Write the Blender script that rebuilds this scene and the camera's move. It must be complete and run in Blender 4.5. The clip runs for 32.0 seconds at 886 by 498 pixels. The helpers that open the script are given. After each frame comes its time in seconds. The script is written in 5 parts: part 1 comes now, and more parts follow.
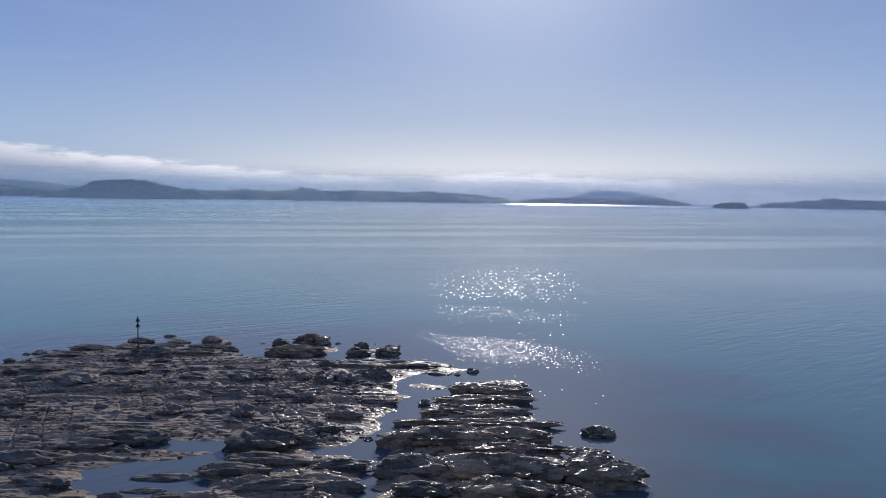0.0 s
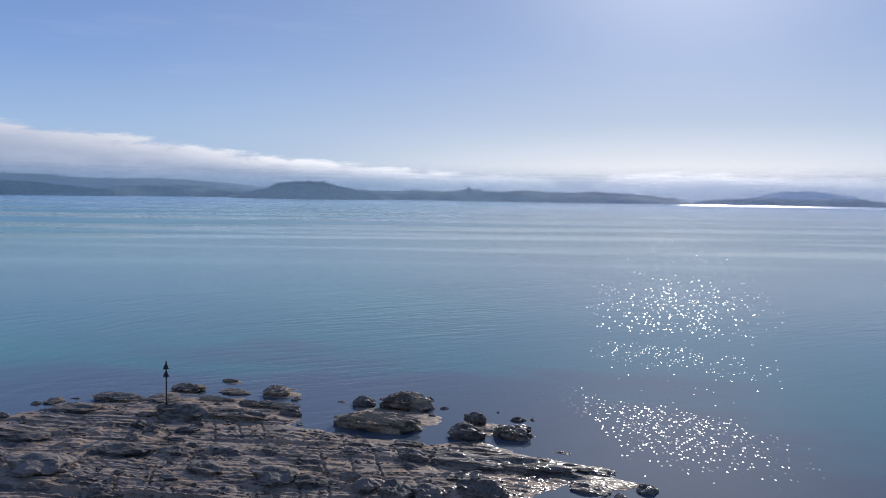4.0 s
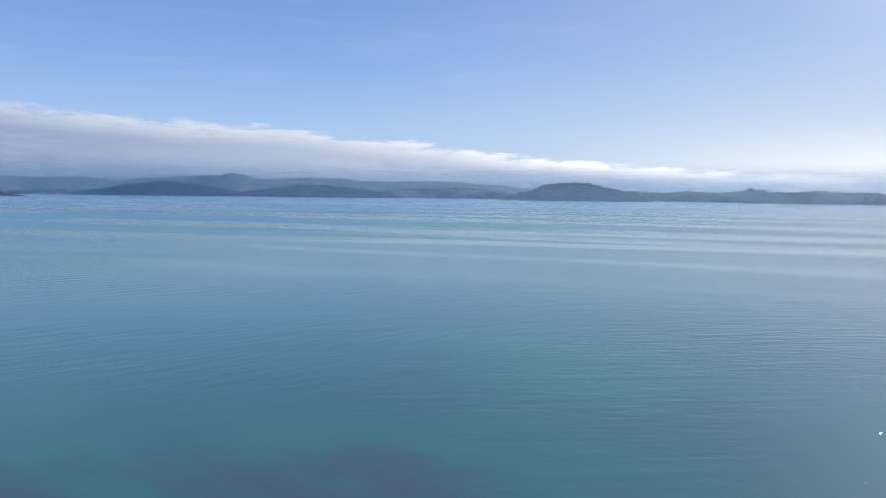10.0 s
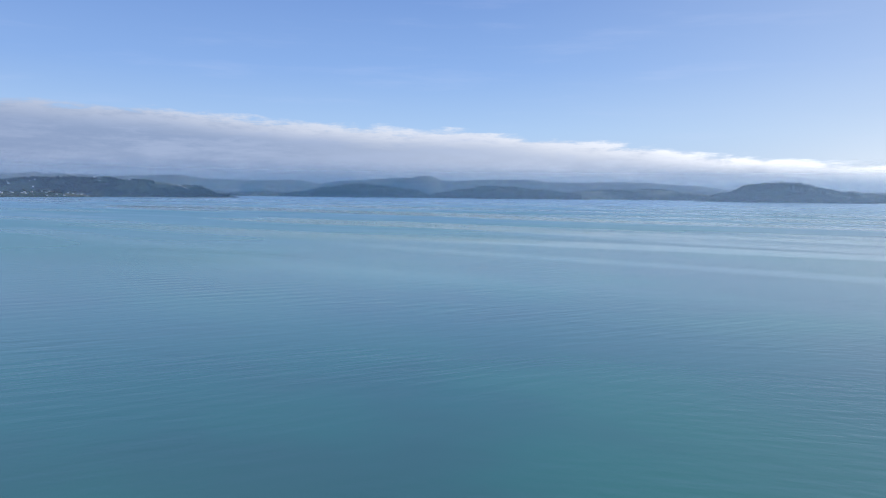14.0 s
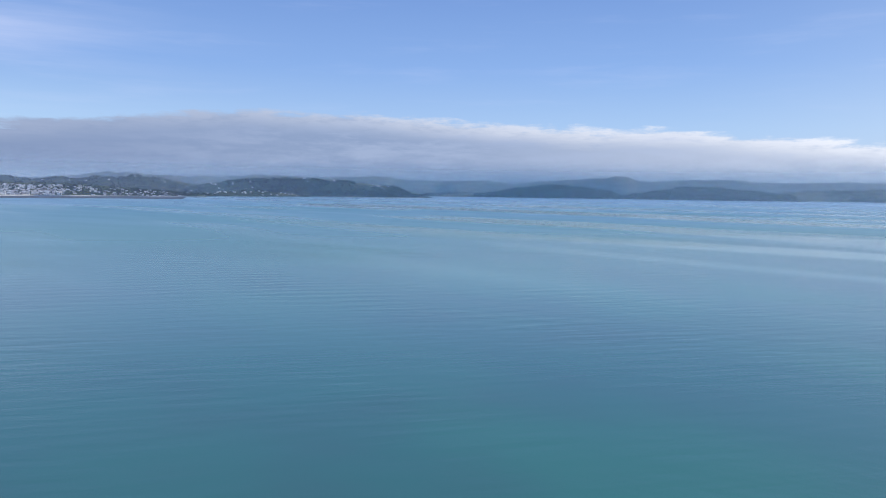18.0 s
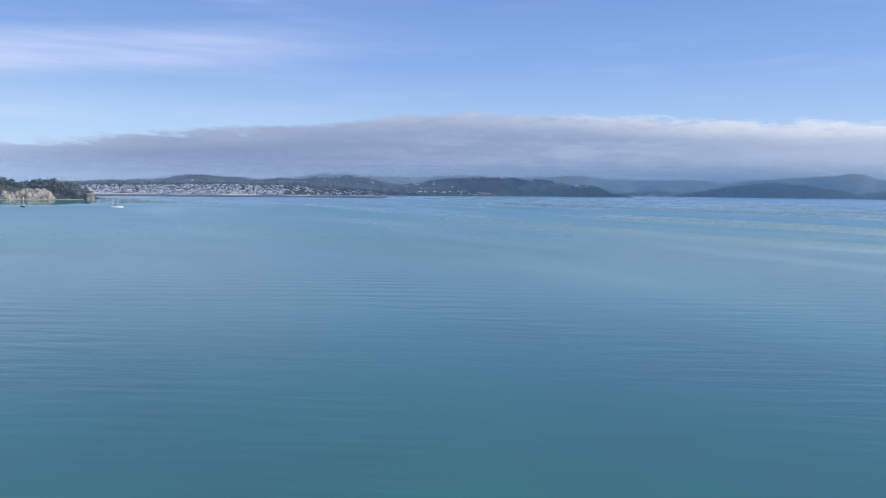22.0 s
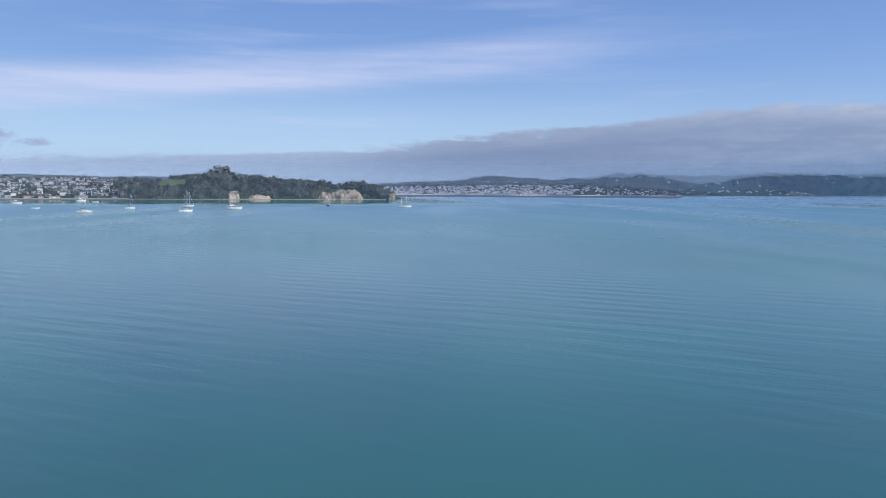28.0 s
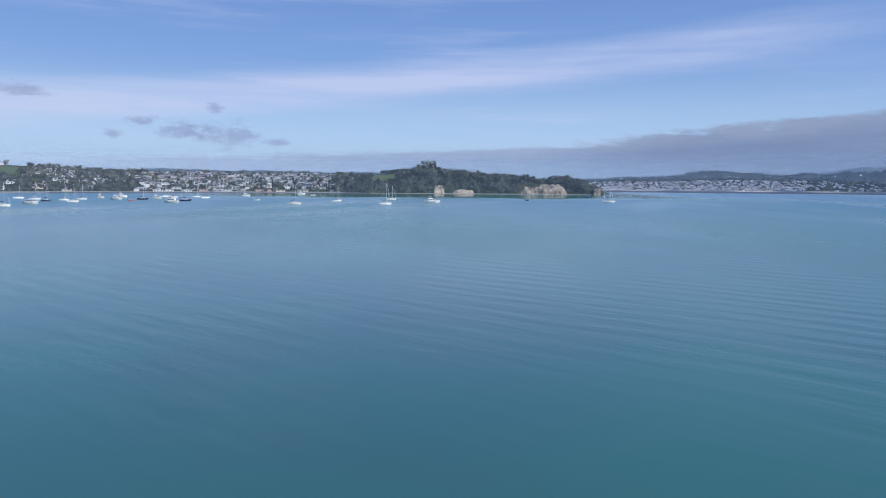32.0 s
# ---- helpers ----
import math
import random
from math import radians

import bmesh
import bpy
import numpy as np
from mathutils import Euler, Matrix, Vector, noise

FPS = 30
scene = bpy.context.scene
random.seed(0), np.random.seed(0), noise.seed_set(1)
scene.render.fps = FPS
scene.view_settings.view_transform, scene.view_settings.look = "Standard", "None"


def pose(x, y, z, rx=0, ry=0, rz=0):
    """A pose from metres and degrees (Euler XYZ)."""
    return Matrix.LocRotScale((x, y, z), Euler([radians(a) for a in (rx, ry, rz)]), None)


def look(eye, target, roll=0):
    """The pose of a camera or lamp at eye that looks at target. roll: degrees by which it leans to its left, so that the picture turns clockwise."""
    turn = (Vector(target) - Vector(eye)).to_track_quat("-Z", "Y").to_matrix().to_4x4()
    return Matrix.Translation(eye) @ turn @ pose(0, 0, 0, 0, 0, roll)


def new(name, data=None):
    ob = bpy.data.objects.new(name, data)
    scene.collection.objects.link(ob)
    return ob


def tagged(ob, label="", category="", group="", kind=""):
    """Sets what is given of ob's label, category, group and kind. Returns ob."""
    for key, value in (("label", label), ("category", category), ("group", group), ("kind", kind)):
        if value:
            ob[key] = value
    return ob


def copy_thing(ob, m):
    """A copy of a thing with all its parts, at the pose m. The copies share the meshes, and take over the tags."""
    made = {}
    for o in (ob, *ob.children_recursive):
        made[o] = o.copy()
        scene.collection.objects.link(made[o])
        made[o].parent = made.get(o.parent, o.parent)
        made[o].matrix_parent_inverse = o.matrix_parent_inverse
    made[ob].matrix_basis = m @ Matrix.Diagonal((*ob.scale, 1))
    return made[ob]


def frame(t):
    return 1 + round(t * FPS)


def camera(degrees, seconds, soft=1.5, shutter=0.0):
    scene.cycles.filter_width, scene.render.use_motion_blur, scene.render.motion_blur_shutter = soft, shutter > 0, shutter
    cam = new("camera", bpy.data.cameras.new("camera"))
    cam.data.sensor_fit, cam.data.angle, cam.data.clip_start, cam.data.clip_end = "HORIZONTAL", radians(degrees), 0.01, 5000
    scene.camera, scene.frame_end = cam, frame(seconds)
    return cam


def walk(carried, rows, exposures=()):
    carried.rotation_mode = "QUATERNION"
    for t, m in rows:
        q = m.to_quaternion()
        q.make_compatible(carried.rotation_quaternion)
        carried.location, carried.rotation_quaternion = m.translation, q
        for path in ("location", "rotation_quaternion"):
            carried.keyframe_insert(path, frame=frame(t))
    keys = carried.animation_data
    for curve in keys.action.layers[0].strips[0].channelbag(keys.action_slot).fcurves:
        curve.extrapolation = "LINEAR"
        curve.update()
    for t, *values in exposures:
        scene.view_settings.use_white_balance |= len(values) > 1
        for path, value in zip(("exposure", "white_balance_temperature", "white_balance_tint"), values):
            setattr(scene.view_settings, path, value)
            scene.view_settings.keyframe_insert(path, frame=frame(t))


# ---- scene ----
cam = camera(63.63, 32.0, soft=1.0)

# seconds, east, north, height, yaw, pitch, roll
FLIGHT = [
    (0, -0.00, 0.00, 19.84, 0.009, -4.079, 0.881),
    (1, 0.77, 7.88, 19.80, 3.266, -4.100, 0.999),
    (2, 1.14, 15.75, 19.78, 6.510, -4.143, 1.027),
    (3, 1.08, 23.65, 19.79, 9.844, -4.186, 0.964),
    (4, 0.72, 31.50, 19.79, 13.300, -4.234, 0.892),
    (5, -0.03, 39.26, 19.80, 16.790, -4.266, 0.863),
    (6, -1.30, 46.87, 19.84, 20.267, -4.302, 0.861),
    (7, -3.16, 54.43, 19.91, 23.645, -4.336, 0.894),
    (8, -5.41, 62.16, 19.98, 27.156, -4.362, 0.825),
    (9, -7.66, 69.93, 19.94, 30.786, -4.379, 0.753),
    (10, -9.87, 77.72, 19.76, 34.521, -4.393, 0.731),
    (11, -12.02, 85.55, 19.48, 38.324, -4.416, 0.708),
    (12, -14.11, 93.40, 19.12, 42.011, -4.426, 0.683),
    (13, -16.12, 101.18, 18.71, 45.797, -4.428, 0.658),
    (14, -18.04, 108.77, 18.27, 49.530, -4.428, 0.629),
    (15, -19.89, 116.07, 17.81, 53.142, -4.435, 0.641),
    (16, -21.74, 122.97, 17.35, 56.949, -4.455, 0.710),
    (17, -23.69, 129.36, 16.89, 60.989, -4.486, 0.773),
    (18, -25.82, 135.17, 16.46, 65.061, -4.513, 0.754),
    (19, -28.20, 140.36, 16.05, 69.070, -4.565, 0.740),
    (20, -30.93, 144.97, 15.67, 73.085, -4.611, 0.710),
    (21, -34.03, 149.00, 15.34, 77.066, -4.656, 0.686),
    (22, -37.55, 152.47, 15.07, 81.080, -4.695, 0.666),
    (23, -41.46, 155.34, 14.84, 85.040, -4.725, 0.643),
    (24, -45.74, 157.62, 14.66, 88.965, -4.744, 0.591),
    (25, -50.35, 159.29, 14.52, 92.823, -4.775, 0.559),
    (26, -55.23, 160.39, 14.40, 96.594, -4.804, 0.496),
    (27, -60.30, 161.02, 14.26, 100.451, -4.835, 0.399),
    (28, -65.52, 161.32, 14.09, 104.330, -4.844, 0.323),
    (29, -70.76, 161.31, 13.85, 108.201, -4.829, 0.297),
    (29.5, -73.34, 161.19, 13.70, 110.700, -4.828, 0.303),
    (30, -75.89, 160.98, 13.52, 114.660, -4.863, 0.321),
    (30.5, -78.40, 160.72, 13.31, 117.548, -4.974, 0.349),
    (31, -80.89, 160.43, 13.09, 118.203, -5.088, 0.371),
    (31.5, -83.36, 160.11, 12.86, 119.391, -5.191, 0.388),
    (32, -85.81, 159.78, 12.62, 120.882, -5.273, 0.411),
]


def heading(x, y, z, yaw, pitch, roll):
    a, b = radians(yaw), radians(pitch)
    ahead = (-math.sin(a) * math.cos(b), math.cos(a) * math.cos(b), math.sin(b))
    return look((x, y, z), (x + ahead[0], y + ahead[1], z + ahead[2]), roll)


walk(cam, [(row[0], heading(*row[1:])) for row in FLIGHT], exposures=[(0, -0.31, 6400, 15), (4, -0.14, 6450, 13), (8, 0.05, 6500, 10), (20, 0.17, 6450, 11), (28, 0.0, 6380, 11), (32, -0.1, 6180, 12)])

# ------------------------------------------------------------------ sky and sun
SUN_AZ, SUN_EL = -5.5, 24.5      # degrees left of north, degrees up


class Nodes:
    """Short hand for building a node tree."""

    def __init__(self, tree):
        self.tree = tree
        tree.nodes.clear()

    def add(self, kind):
        return self.tree.nodes.new(kind)

    def link(self, a, b):
        self.tree.links.new(a, b)

    def put(self, socket, value):
        if isinstance(value, (int, float)):
            socket.default_value = value
        elif isinstance(value, (tuple, list)):
            socket.default_value = (*value, 1.0) if len(value) == 3 and len(socket.default_value) == 4 else value
        else:
            self.link(value, socket)

    def math(self, op, a, b=None, c=None, clamp=False):
        node = self.add("ShaderNodeMath")
        node.operation, node.use_clamp = op, clamp
        for socket, value in zip(node.inputs, (a, b, c)):
            if value is not None:
                self.put(socket, value)
        return node.outputs[0]

    def ramp(self, fac, stops, mode="LINEAR"):
        node = self.add("ShaderNodeValToRGB")
        node.color_ramp.interpolation = mode
        elements = node.color_ramp.elements
        while len(elements) < len(stops):
            elements.new(0.5)
        for e, (at, col) in zip(elements, stops):
            e.position = at
            e.color = (col, col, col, 1) if isinstance(col, (int, float)) else (*col, 1)
        self.put(node.inputs[0], fac)
        return node.outputs[0]

    def smooth(self, value, low, high, a=0.0, b=1.0):
        node = self.add("ShaderNodeMapRange")
        node.interpolation_type = "SMOOTHSTEP"
        for socket, v in zip(node.inputs, (value, low, high, a, b)):
            self.put(socket, v)
        return node.outputs[0]

    def mix(self, fac, a, b, blend="MIX"):
        node = self.add("ShaderNodeMix")
        node.data_type, node.blend_type = "RGBA", blend
        self.put(node.inputs[0], fac)
        self.put(node.inputs[6], a)
        self.put(node.inputs[7], b)
        return node.outputs[2]

    def noise(self, vector, scale, detail=4.0, rough=0.55, lacunarity=2.0):
        node = self.add("ShaderNodeTexNoise")
        if vector is not None:
            self.link(vector, node.inputs["Vector"])
        node.inputs["Scale"].default_value = scale
        node.inputs["Detail"].default_value = detail
        node.inputs["Roughness"].default_value = rough
        node.inputs["Lacunarity"].default_value = lacunarity
        return node.outputs["Fac"]

    def scaled(self, vector, xyz, turn=0.0, shift=(0, 0, 0)):
        node = self.add("ShaderNodeMapping")
        self.link(vector, node.inputs["Vector"])
        node.inputs["Scale"].default_value = xyz
        node.inputs["Rotation"].default_value = (0, 0, radians(turn))
        node.inputs["Location"].default_value = shift
        return node.outputs[0]

    def along(self, vector, xyz, turn):
        """Coordinates turned first and then stretched, so that a pattern can run at any angle."""
        return self.scaled(self.scaled(vector, (1, 1, 1), turn), xyz)

    def combine(self, x, y, z=0.0):
        node = self.add("ShaderNodeCombineXYZ")
        for socket, v in zip(node.inputs, (x, y, z)):
            self.put(socket, v)
        return node.outputs[0]


def build_world():
    world = bpy.data.worlds.new("sky")
    scene.world = world
    world.use_nodes = True
    n = Nodes(world.node_tree)
    sky = n.add("ShaderNodeTexSky")
    sky.sky_type, sky.sun_disc = "NISHITA", False
    sky.sun_elevation, sky.sun_rotation = radians(SUN_EL), radians(-SUN_AZ)
    sky.altitude, sky.air_density, sky.dust_density, sky.ozone_density = 0.0, 1.0, 0.2, 2.0
    direction = n.add("ShaderNodeTexCoord").outputs["Generated"]
    part_xyz = n.add("ShaderNodeSeparateXYZ")
    n.link(direction, part_xyz.inputs[0])
    x, y, z = part_xyz.outputs
    az = n.math("MULTIPLY", n.math("ARCTAN2", n.math("MULTIPLY", x, -1.0), y), 57.2958)
    el = n.math("MULTIPLY", n.math("ARCSINE", z), 57.2958)
    clear = n.mix(1.0, sky.outputs[0], (0.06, 0.06, 0.06), "MULTIPLY")
    # clear winter air: blue overhead, paler low down and towards the sun
    air = n.ramp(n.math("DIVIDE", el, 60.0), [(0.0, (0.46, 0.61, 0.82)), (0.08, (0.38, 0.57, 0.87)), (0.16, (0.25, 0.43, 0.81)), (0.26, (0.175, 0.32, 0.69)), (0.6, (0.12, 0.23, 0.54)), (1.0, (0.08, 0.17, 0.44))])
    off_sun = n.math("ABSOLUTE", n.math("SUBTRACT", az, SUN_AZ))
    air = n.mix(n.math("MULTIPLY", n.smooth(off_sun, 0.0, 57.0, 0.85, 0.0), n.smooth(el, 1.0, 13.0, 1.0, 0.5)), air, (0.64, 0.73, 0.88))
    air = n.mix(n.math("MULTIPLY", n.smooth(az, 70.0, 112.0, 0.0, 0.55), n.smooth(el, 9.0, 3.0)), air, (0.52, 0.74, 1.0))
    air = n.mix(n.math("MULTIPLY", n.smooth(off_sun, 0.0, 36.0, 0.75, 0.0), n.smooth(el, 6.5, 0.5)), air, (1.12, 1.15, 1.2))
    clear = n.mix(0.85, clear, air)
    # the bright air round the sun
    aim = n.add("ShaderNodeVectorMath")
    aim.operation = "DOT_PRODUCT"
    n.link(direction, aim.inputs[0])
    aim.inputs[1].default_value = (-math.sin(radians(SUN_AZ)) * math.cos(radians(SUN_EL)), math.cos(radians(SUN_AZ)) * math.cos(radians(SUN_EL)), math.sin(radians(SUN_EL)))
    glow = n.math("POWER", n.smooth(n.math("ARCCOSINE", n.math("MINIMUM", aim.outputs["Value"], 1.0)), 0.02, 0.42, 1.0, 0.0), 2.0)
    clear = n.mix(n.math("MULTIPLY", glow, 0.55), clear, (1.1, 1.2, 1.4))

    # low cloud bank: its upper edge by azimuth, in tenths of ten degrees
    at = n.math("DIVIDE", n.math("ADD", az, 40.0), 200.0)
    top = n.ramp(at, [(0.0, 0.09), (0.1, 0.13), (0.115, 0.19), (0.16, 0.235), (0.2, 0.22), (0.212, 0.08), (0.23, 0.19), (0.285, 0.245), (0.34, 0.335),
                      (0.385, 0.43), (0.44, 0.52), (0.5, 0.56), (0.56, 0.63), (0.6, 0.645), (0.66, 0.53), (0.705, 0.44),
                      (0.765, 0.33), (0.825, 0.27), (0.9, 0.19), (1.0, 0.12)])
    top = n.math("SUBTRACT", n.math("MULTIPLY", top, 10.0), 0.3)
    flat = n.combine(az, el)
    long_waves = n.noise(n.scaled(flat, (0.10, 0.8, 1.0)), 1.0, 6.0, 0.62)
    puffs = n.noise(n.scaled(flat, (0.36, 1.5, 1.0)), 1.0, 6.0, 0.64)
    wander = n.math("ADD", n.math("MULTIPLY", n.math("SUBTRACT", long_waves, 0.5), 1.5), n.math("MULTIPLY", n.math("SUBTRACT", puffs, 0.5), 1.8))
    depth = n.math("SUBTRACT", n.math("ADD", top, wander), el)          # degrees below the edge
    bank = n.smooth(depth, -0.25, 0.4)
    bank = n.math("MULTIPLY", bank, 0.95)
    # a paler gap between the bank's foot and the land
    foot = n.smooth(n.math("ADD", el, n.math("MULTIPLY", n.math("SUBTRACT", long_waves, 0.5), 1.0)), 0.5, 1.5, n.smooth(az, 4.0, 30.0, 0.85, 0.35), 1.0)
    bank = n.math("MULTIPLY", bank, foot)
    rim = n.smooth(depth, 0.05, 1.7, 0.85, 0.0)
    rim = n.math("MULTIPLY", rim, n.smooth(az, 40.0, 95.0, 1.0, 0.2))
    rim = n.math("MULTIPLY", rim, n.smooth(puffs, 0.3, 0.62, 0.45, 1.0))
    body = n.mix(n.smooth(az, -2.0, 28.0), (1.6, 1.6, 1.62), (0.42, 0.49, 0.64))
    body = n.mix(n.smooth(az, 40.0, 72.0), body, (0.245, 0.325, 0.50))
    body = n.mix(n.smooth(n.math("ADD", n.math("MULTIPLY", long_waves, 0.5), n.math("MULTIPLY", puffs, 0.5)), 0.40, 0.62, 0.0, 0.75), body, n.mix(n.smooth(az, 4.0, 60.0), (0.95, 1.0, 1.08), (0.35, 0.43, 0.61)))
    body = n.mix(n.smooth(az, 70.0, 98.0, 0.0, 0.85), body, (0.195, 0.265, 0.435))
    body = n.mix(n.smooth(az, 102.0, 118.0, 0.0, 0.8), body, (0.31, 0.42, 0.62))
    cloud = n.mix(rim, body, n.mix(n.smooth(az, 5.0, 45.0), (1.5, 1.5, 1.5), (0.8, 0.83, 0.9)))
    painted = n.mix(bank, clear, cloud)

    # thin high streaks away from the sun
    slant = n.scaled(flat, (0.035, 0.42, 1.0), turn=-7.0)
    wisps = n.noise(slant, 1.0, 6.0, 0.62)
    sheet = n.math("MULTIPLY", n.smooth(wisps, 0.46, 0.72), n.smooth(az, 74.0, 120.0))
    edge_low = n.math("ADD", 6.3, n.math("MULTIPLY", n.math("SUBTRACT", 140.0, az), 0.098))
    centre = n.math("ABSOLUTE", n.math("SUBTRACT", el, edge_low))
    sheet = n.math("ADD", n.math("MULTIPLY", sheet, 0.28), n.math("MULTIPLY", n.math("MULTIPLY", n.smooth(centre, 0.2, 2.2, 1.0, 0.0), n.smooth(wisps, 0.22, 0.6, 0.25, 1.0)), n.smooth(az, 84.0, 106.0, 0.0, 0.62)))
    faint = n.math("MULTIPLY", n.smooth(n.noise(n.scaled(flat, (0.07, 0.6, 1.0), shift=(3.0, 7.0, 0.0)), 1.0, 6.0, 0.6), 0.5, 0.8), 0.12)
    sheet = n.math("MULTIPLY", n.math("ADD", sheet, faint), n.smooth(el, 1.5, 4.5))
    painted = n.mix(n.math("MINIMUM", sheet, 0.75), painted, (0.62, 0.68, 0.9))

    # a few small dark puffs
    for az0, el0, wide, tall in ((137.6, 3.5, 3.0, 1.0), (140.8, 3.8, 2.0, 0.7), (143.6, 4.3, 1.2, 0.5), (145.6, 3.4, 0.7, 0.4), (138.5, 5.5, 0.8, 0.45), (133.8, 3.1, 1.0, 0.45), (151.0, 6.2, 1.6, 0.6)):
        dx = n.math("DIVIDE", n.math("SUBTRACT", az, az0), wide)
        dy = n.math("DIVIDE", n.math("SUBTRACT", el, el0), tall)
        far = n.math("SQRT", n.math("ADD", n.math("POWER", dx, 2.0), n.math("POWER", dy, 2.0)))
        grain = n.noise(n.scaled(flat, (0.7, 1.6, 1.0)), 1.0, 5.0, 0.65)
        body = n.smooth(n.math("ADD", far, n.math("MULTIPLY", n.math("SUBTRACT", grain, 0.5), 3.0)), 0.1, 1.15, 0.62, 0.0)
        painted = n.mix(body, painted, (0.30, 0.35, 0.55))

    back = n.add("ShaderNodeBackground")
    n.link(painted, back.inputs[0])
    back.inputs[1].default_value = 1.0
    n.link(back.outputs[0], n.add("ShaderNodeOutputWorld").inputs[0])


build_world()
sun_data = bpy.data.lights.new("sun", "SUN")
sun_data.energy, sun_data.angle, sun_data.color = 3.5, radians(0.53), (1.0, 0.95, 0.87)
sun = new("sun", sun_data)
sun.matrix_world = look((0, 0, 300), (math.sin(radians(SUN_AZ)) * 300, -math.cos(radians(SUN_AZ)) * 300, 300 - 300 * math.tan(radians(SUN_EL))))

# ------------------------------------------------------------------ materials
def material(name, dark, light, scale=1.0, rough=0.7, bump=0.3, bump_scale=None, metal=0.0, stain=None, stain_scale=0.2, coord="Object", bump_size=0.05, spread=0.25):
    """A surface with grain and larger stains. Scales are in cycles a metre."""
    m = bpy.data.materials.new(name)
    m.use_nodes = True
    n = Nodes(m.node_tree)
    where = n.add("ShaderNodeTexCoord").outputs[coord] if coord != "World" else n.add("ShaderNodeNewGeometry").outputs["Position"]
    grain = n.noise(where, scale, 6.0, 0.6)
    colour = n.mix(n.smooth(grain, 0.5 - spread, 0.5 + spread), dark, light)
    if stain:
        blot = n.noise(where, stain_scale, 4.0, 0.6)
        colour = n.mix(n.smooth(blot, 0.45, 0.68), colour, stain)
    one = n.add("ShaderNodeObjectInfo").outputs["Random"]
    hsv = n.add("ShaderNodeHueSaturation")
    n.put(hsv.inputs["Value"], n.smooth(one, 0.0, 1.0, 0.82, 1.15))
    n.link(colour, hsv.inputs["Color"])
    shader = n.add("ShaderNodeBsdfPrincipled")
    n.link(hsv.outputs[0], shader.inputs["Base Color"])
    n.put(shader.inputs["Roughness"], n.smooth(grain, 0.3, 0.7, max(rough - 0.12, 0.03), min(rough + 0.1, 1.0)))
    shader.inputs["Metallic"].default_value = metal
    if bump:
        b = n.add("ShaderNodeBump")
        b.inputs["Strength"].default_value = bump
        b.inputs["Distance"].default_value = bump_size
        n.link(n.noise(where, bump_scale or scale * 3, 5.0, 0.65), b.inputs["Height"])
        n.link(b.outputs[0], shader.inputs["Normal"])
    n.link(shader.outputs[0], n.add("ShaderNodeOutputMaterial").inputs[0])
    return m


def foliage(name, dark, light, scale=0.11):
    m = bpy.data.materials.new(name)
    m.use_nodes = True
    n = Nodes(m.node_tree)
    geo = n.add("ShaderNodeNewGeometry")
    patch = n.noise(geo.outputs["Position"], scale, 2.0, 0.5)
    colour = n.mix(n.smooth(patch, 0.38, 0.62), dark, light)
    hsv = n.add("ShaderNodeHueSaturation")
    n.put(hsv.inputs["Value"], n.smooth(geo.outputs["Random Per Island"], 0.0, 1.0, 0.84, 1.12))
    n.put(hsv.inputs["Hue"], n.smooth(n.add("ShaderNodeObjectInfo").outputs["Random"], 0.0, 1.0, 0.475, 0.515))
    n.link(colour, hsv.inputs["Color"])
    shader = n.add("ShaderNodeBsdfPrincipled")
    n.link(hsv.outputs[0], shader.inputs["Base Color"])
    shader.inputs["Roughness"].default_value = 0.65
    shader.inputs["Specular IOR Level"].default_value = 0.25
    n.link(shader.outputs[0], n.add("ShaderNodeOutputMaterial").inputs[0])
    return m


def land_cover(name, wood, pasture, bare, pasture_share=0.6, scale=0.006):
    """Bush, with pasture in patches and bare earth where it is steep."""
    m = bpy.data.materials.new(name)
    m.use_nodes = True
    n = Nodes(m.node_tree)
    geo = n.add("ShaderNodeNewGeometry")
    where = geo.outputs["Position"]
    patch = n.noise(where, scale, 5.0, 0.6)
    clump = n.noise(where, 0.07, 4.0, 0.7)
    green = n.mix(n.smooth(clump, 0.3, 0.7), wood, tuple(c * 1.9 for c in wood))
    grass = n.mix(n.smooth(n.noise(where, 0.03, 4.0, 0.6), 0.35, 0.65), pasture, tuple(c * 0.7 for c in pasture))
    colour = n.mix(n.smooth(patch, pasture_share - 0.02, pasture_share + 0.03), green, grass)
    colour = n.mix(n.math("MULTIPLY", n.smooth(n.noise(where, 0.02, 4.0, 0.7), 0.6, 0.72), 0.6), colour, bare)
    shader = n.add("ShaderNodeBsdfPrincipled")
    n.link(colour, shader.inputs["Base Color"])
    shader.inputs["Roughness"].default_value = 0.9
    shader.inputs["Specular IOR Level"].default_value = 0.1
    b = n.add("ShaderNodeBump")
    b.inputs["Strength"].default_value = 0.8
    b.inputs["Distance"].default_value = 3.0
    n.link(clump, b.inputs["Height"])
    n.link(b.outputs[0], shader.inputs["Normal"])
    n.link(shader.outputs[0], n.add("ShaderNodeOutputMaterial").inputs[0])
    return m


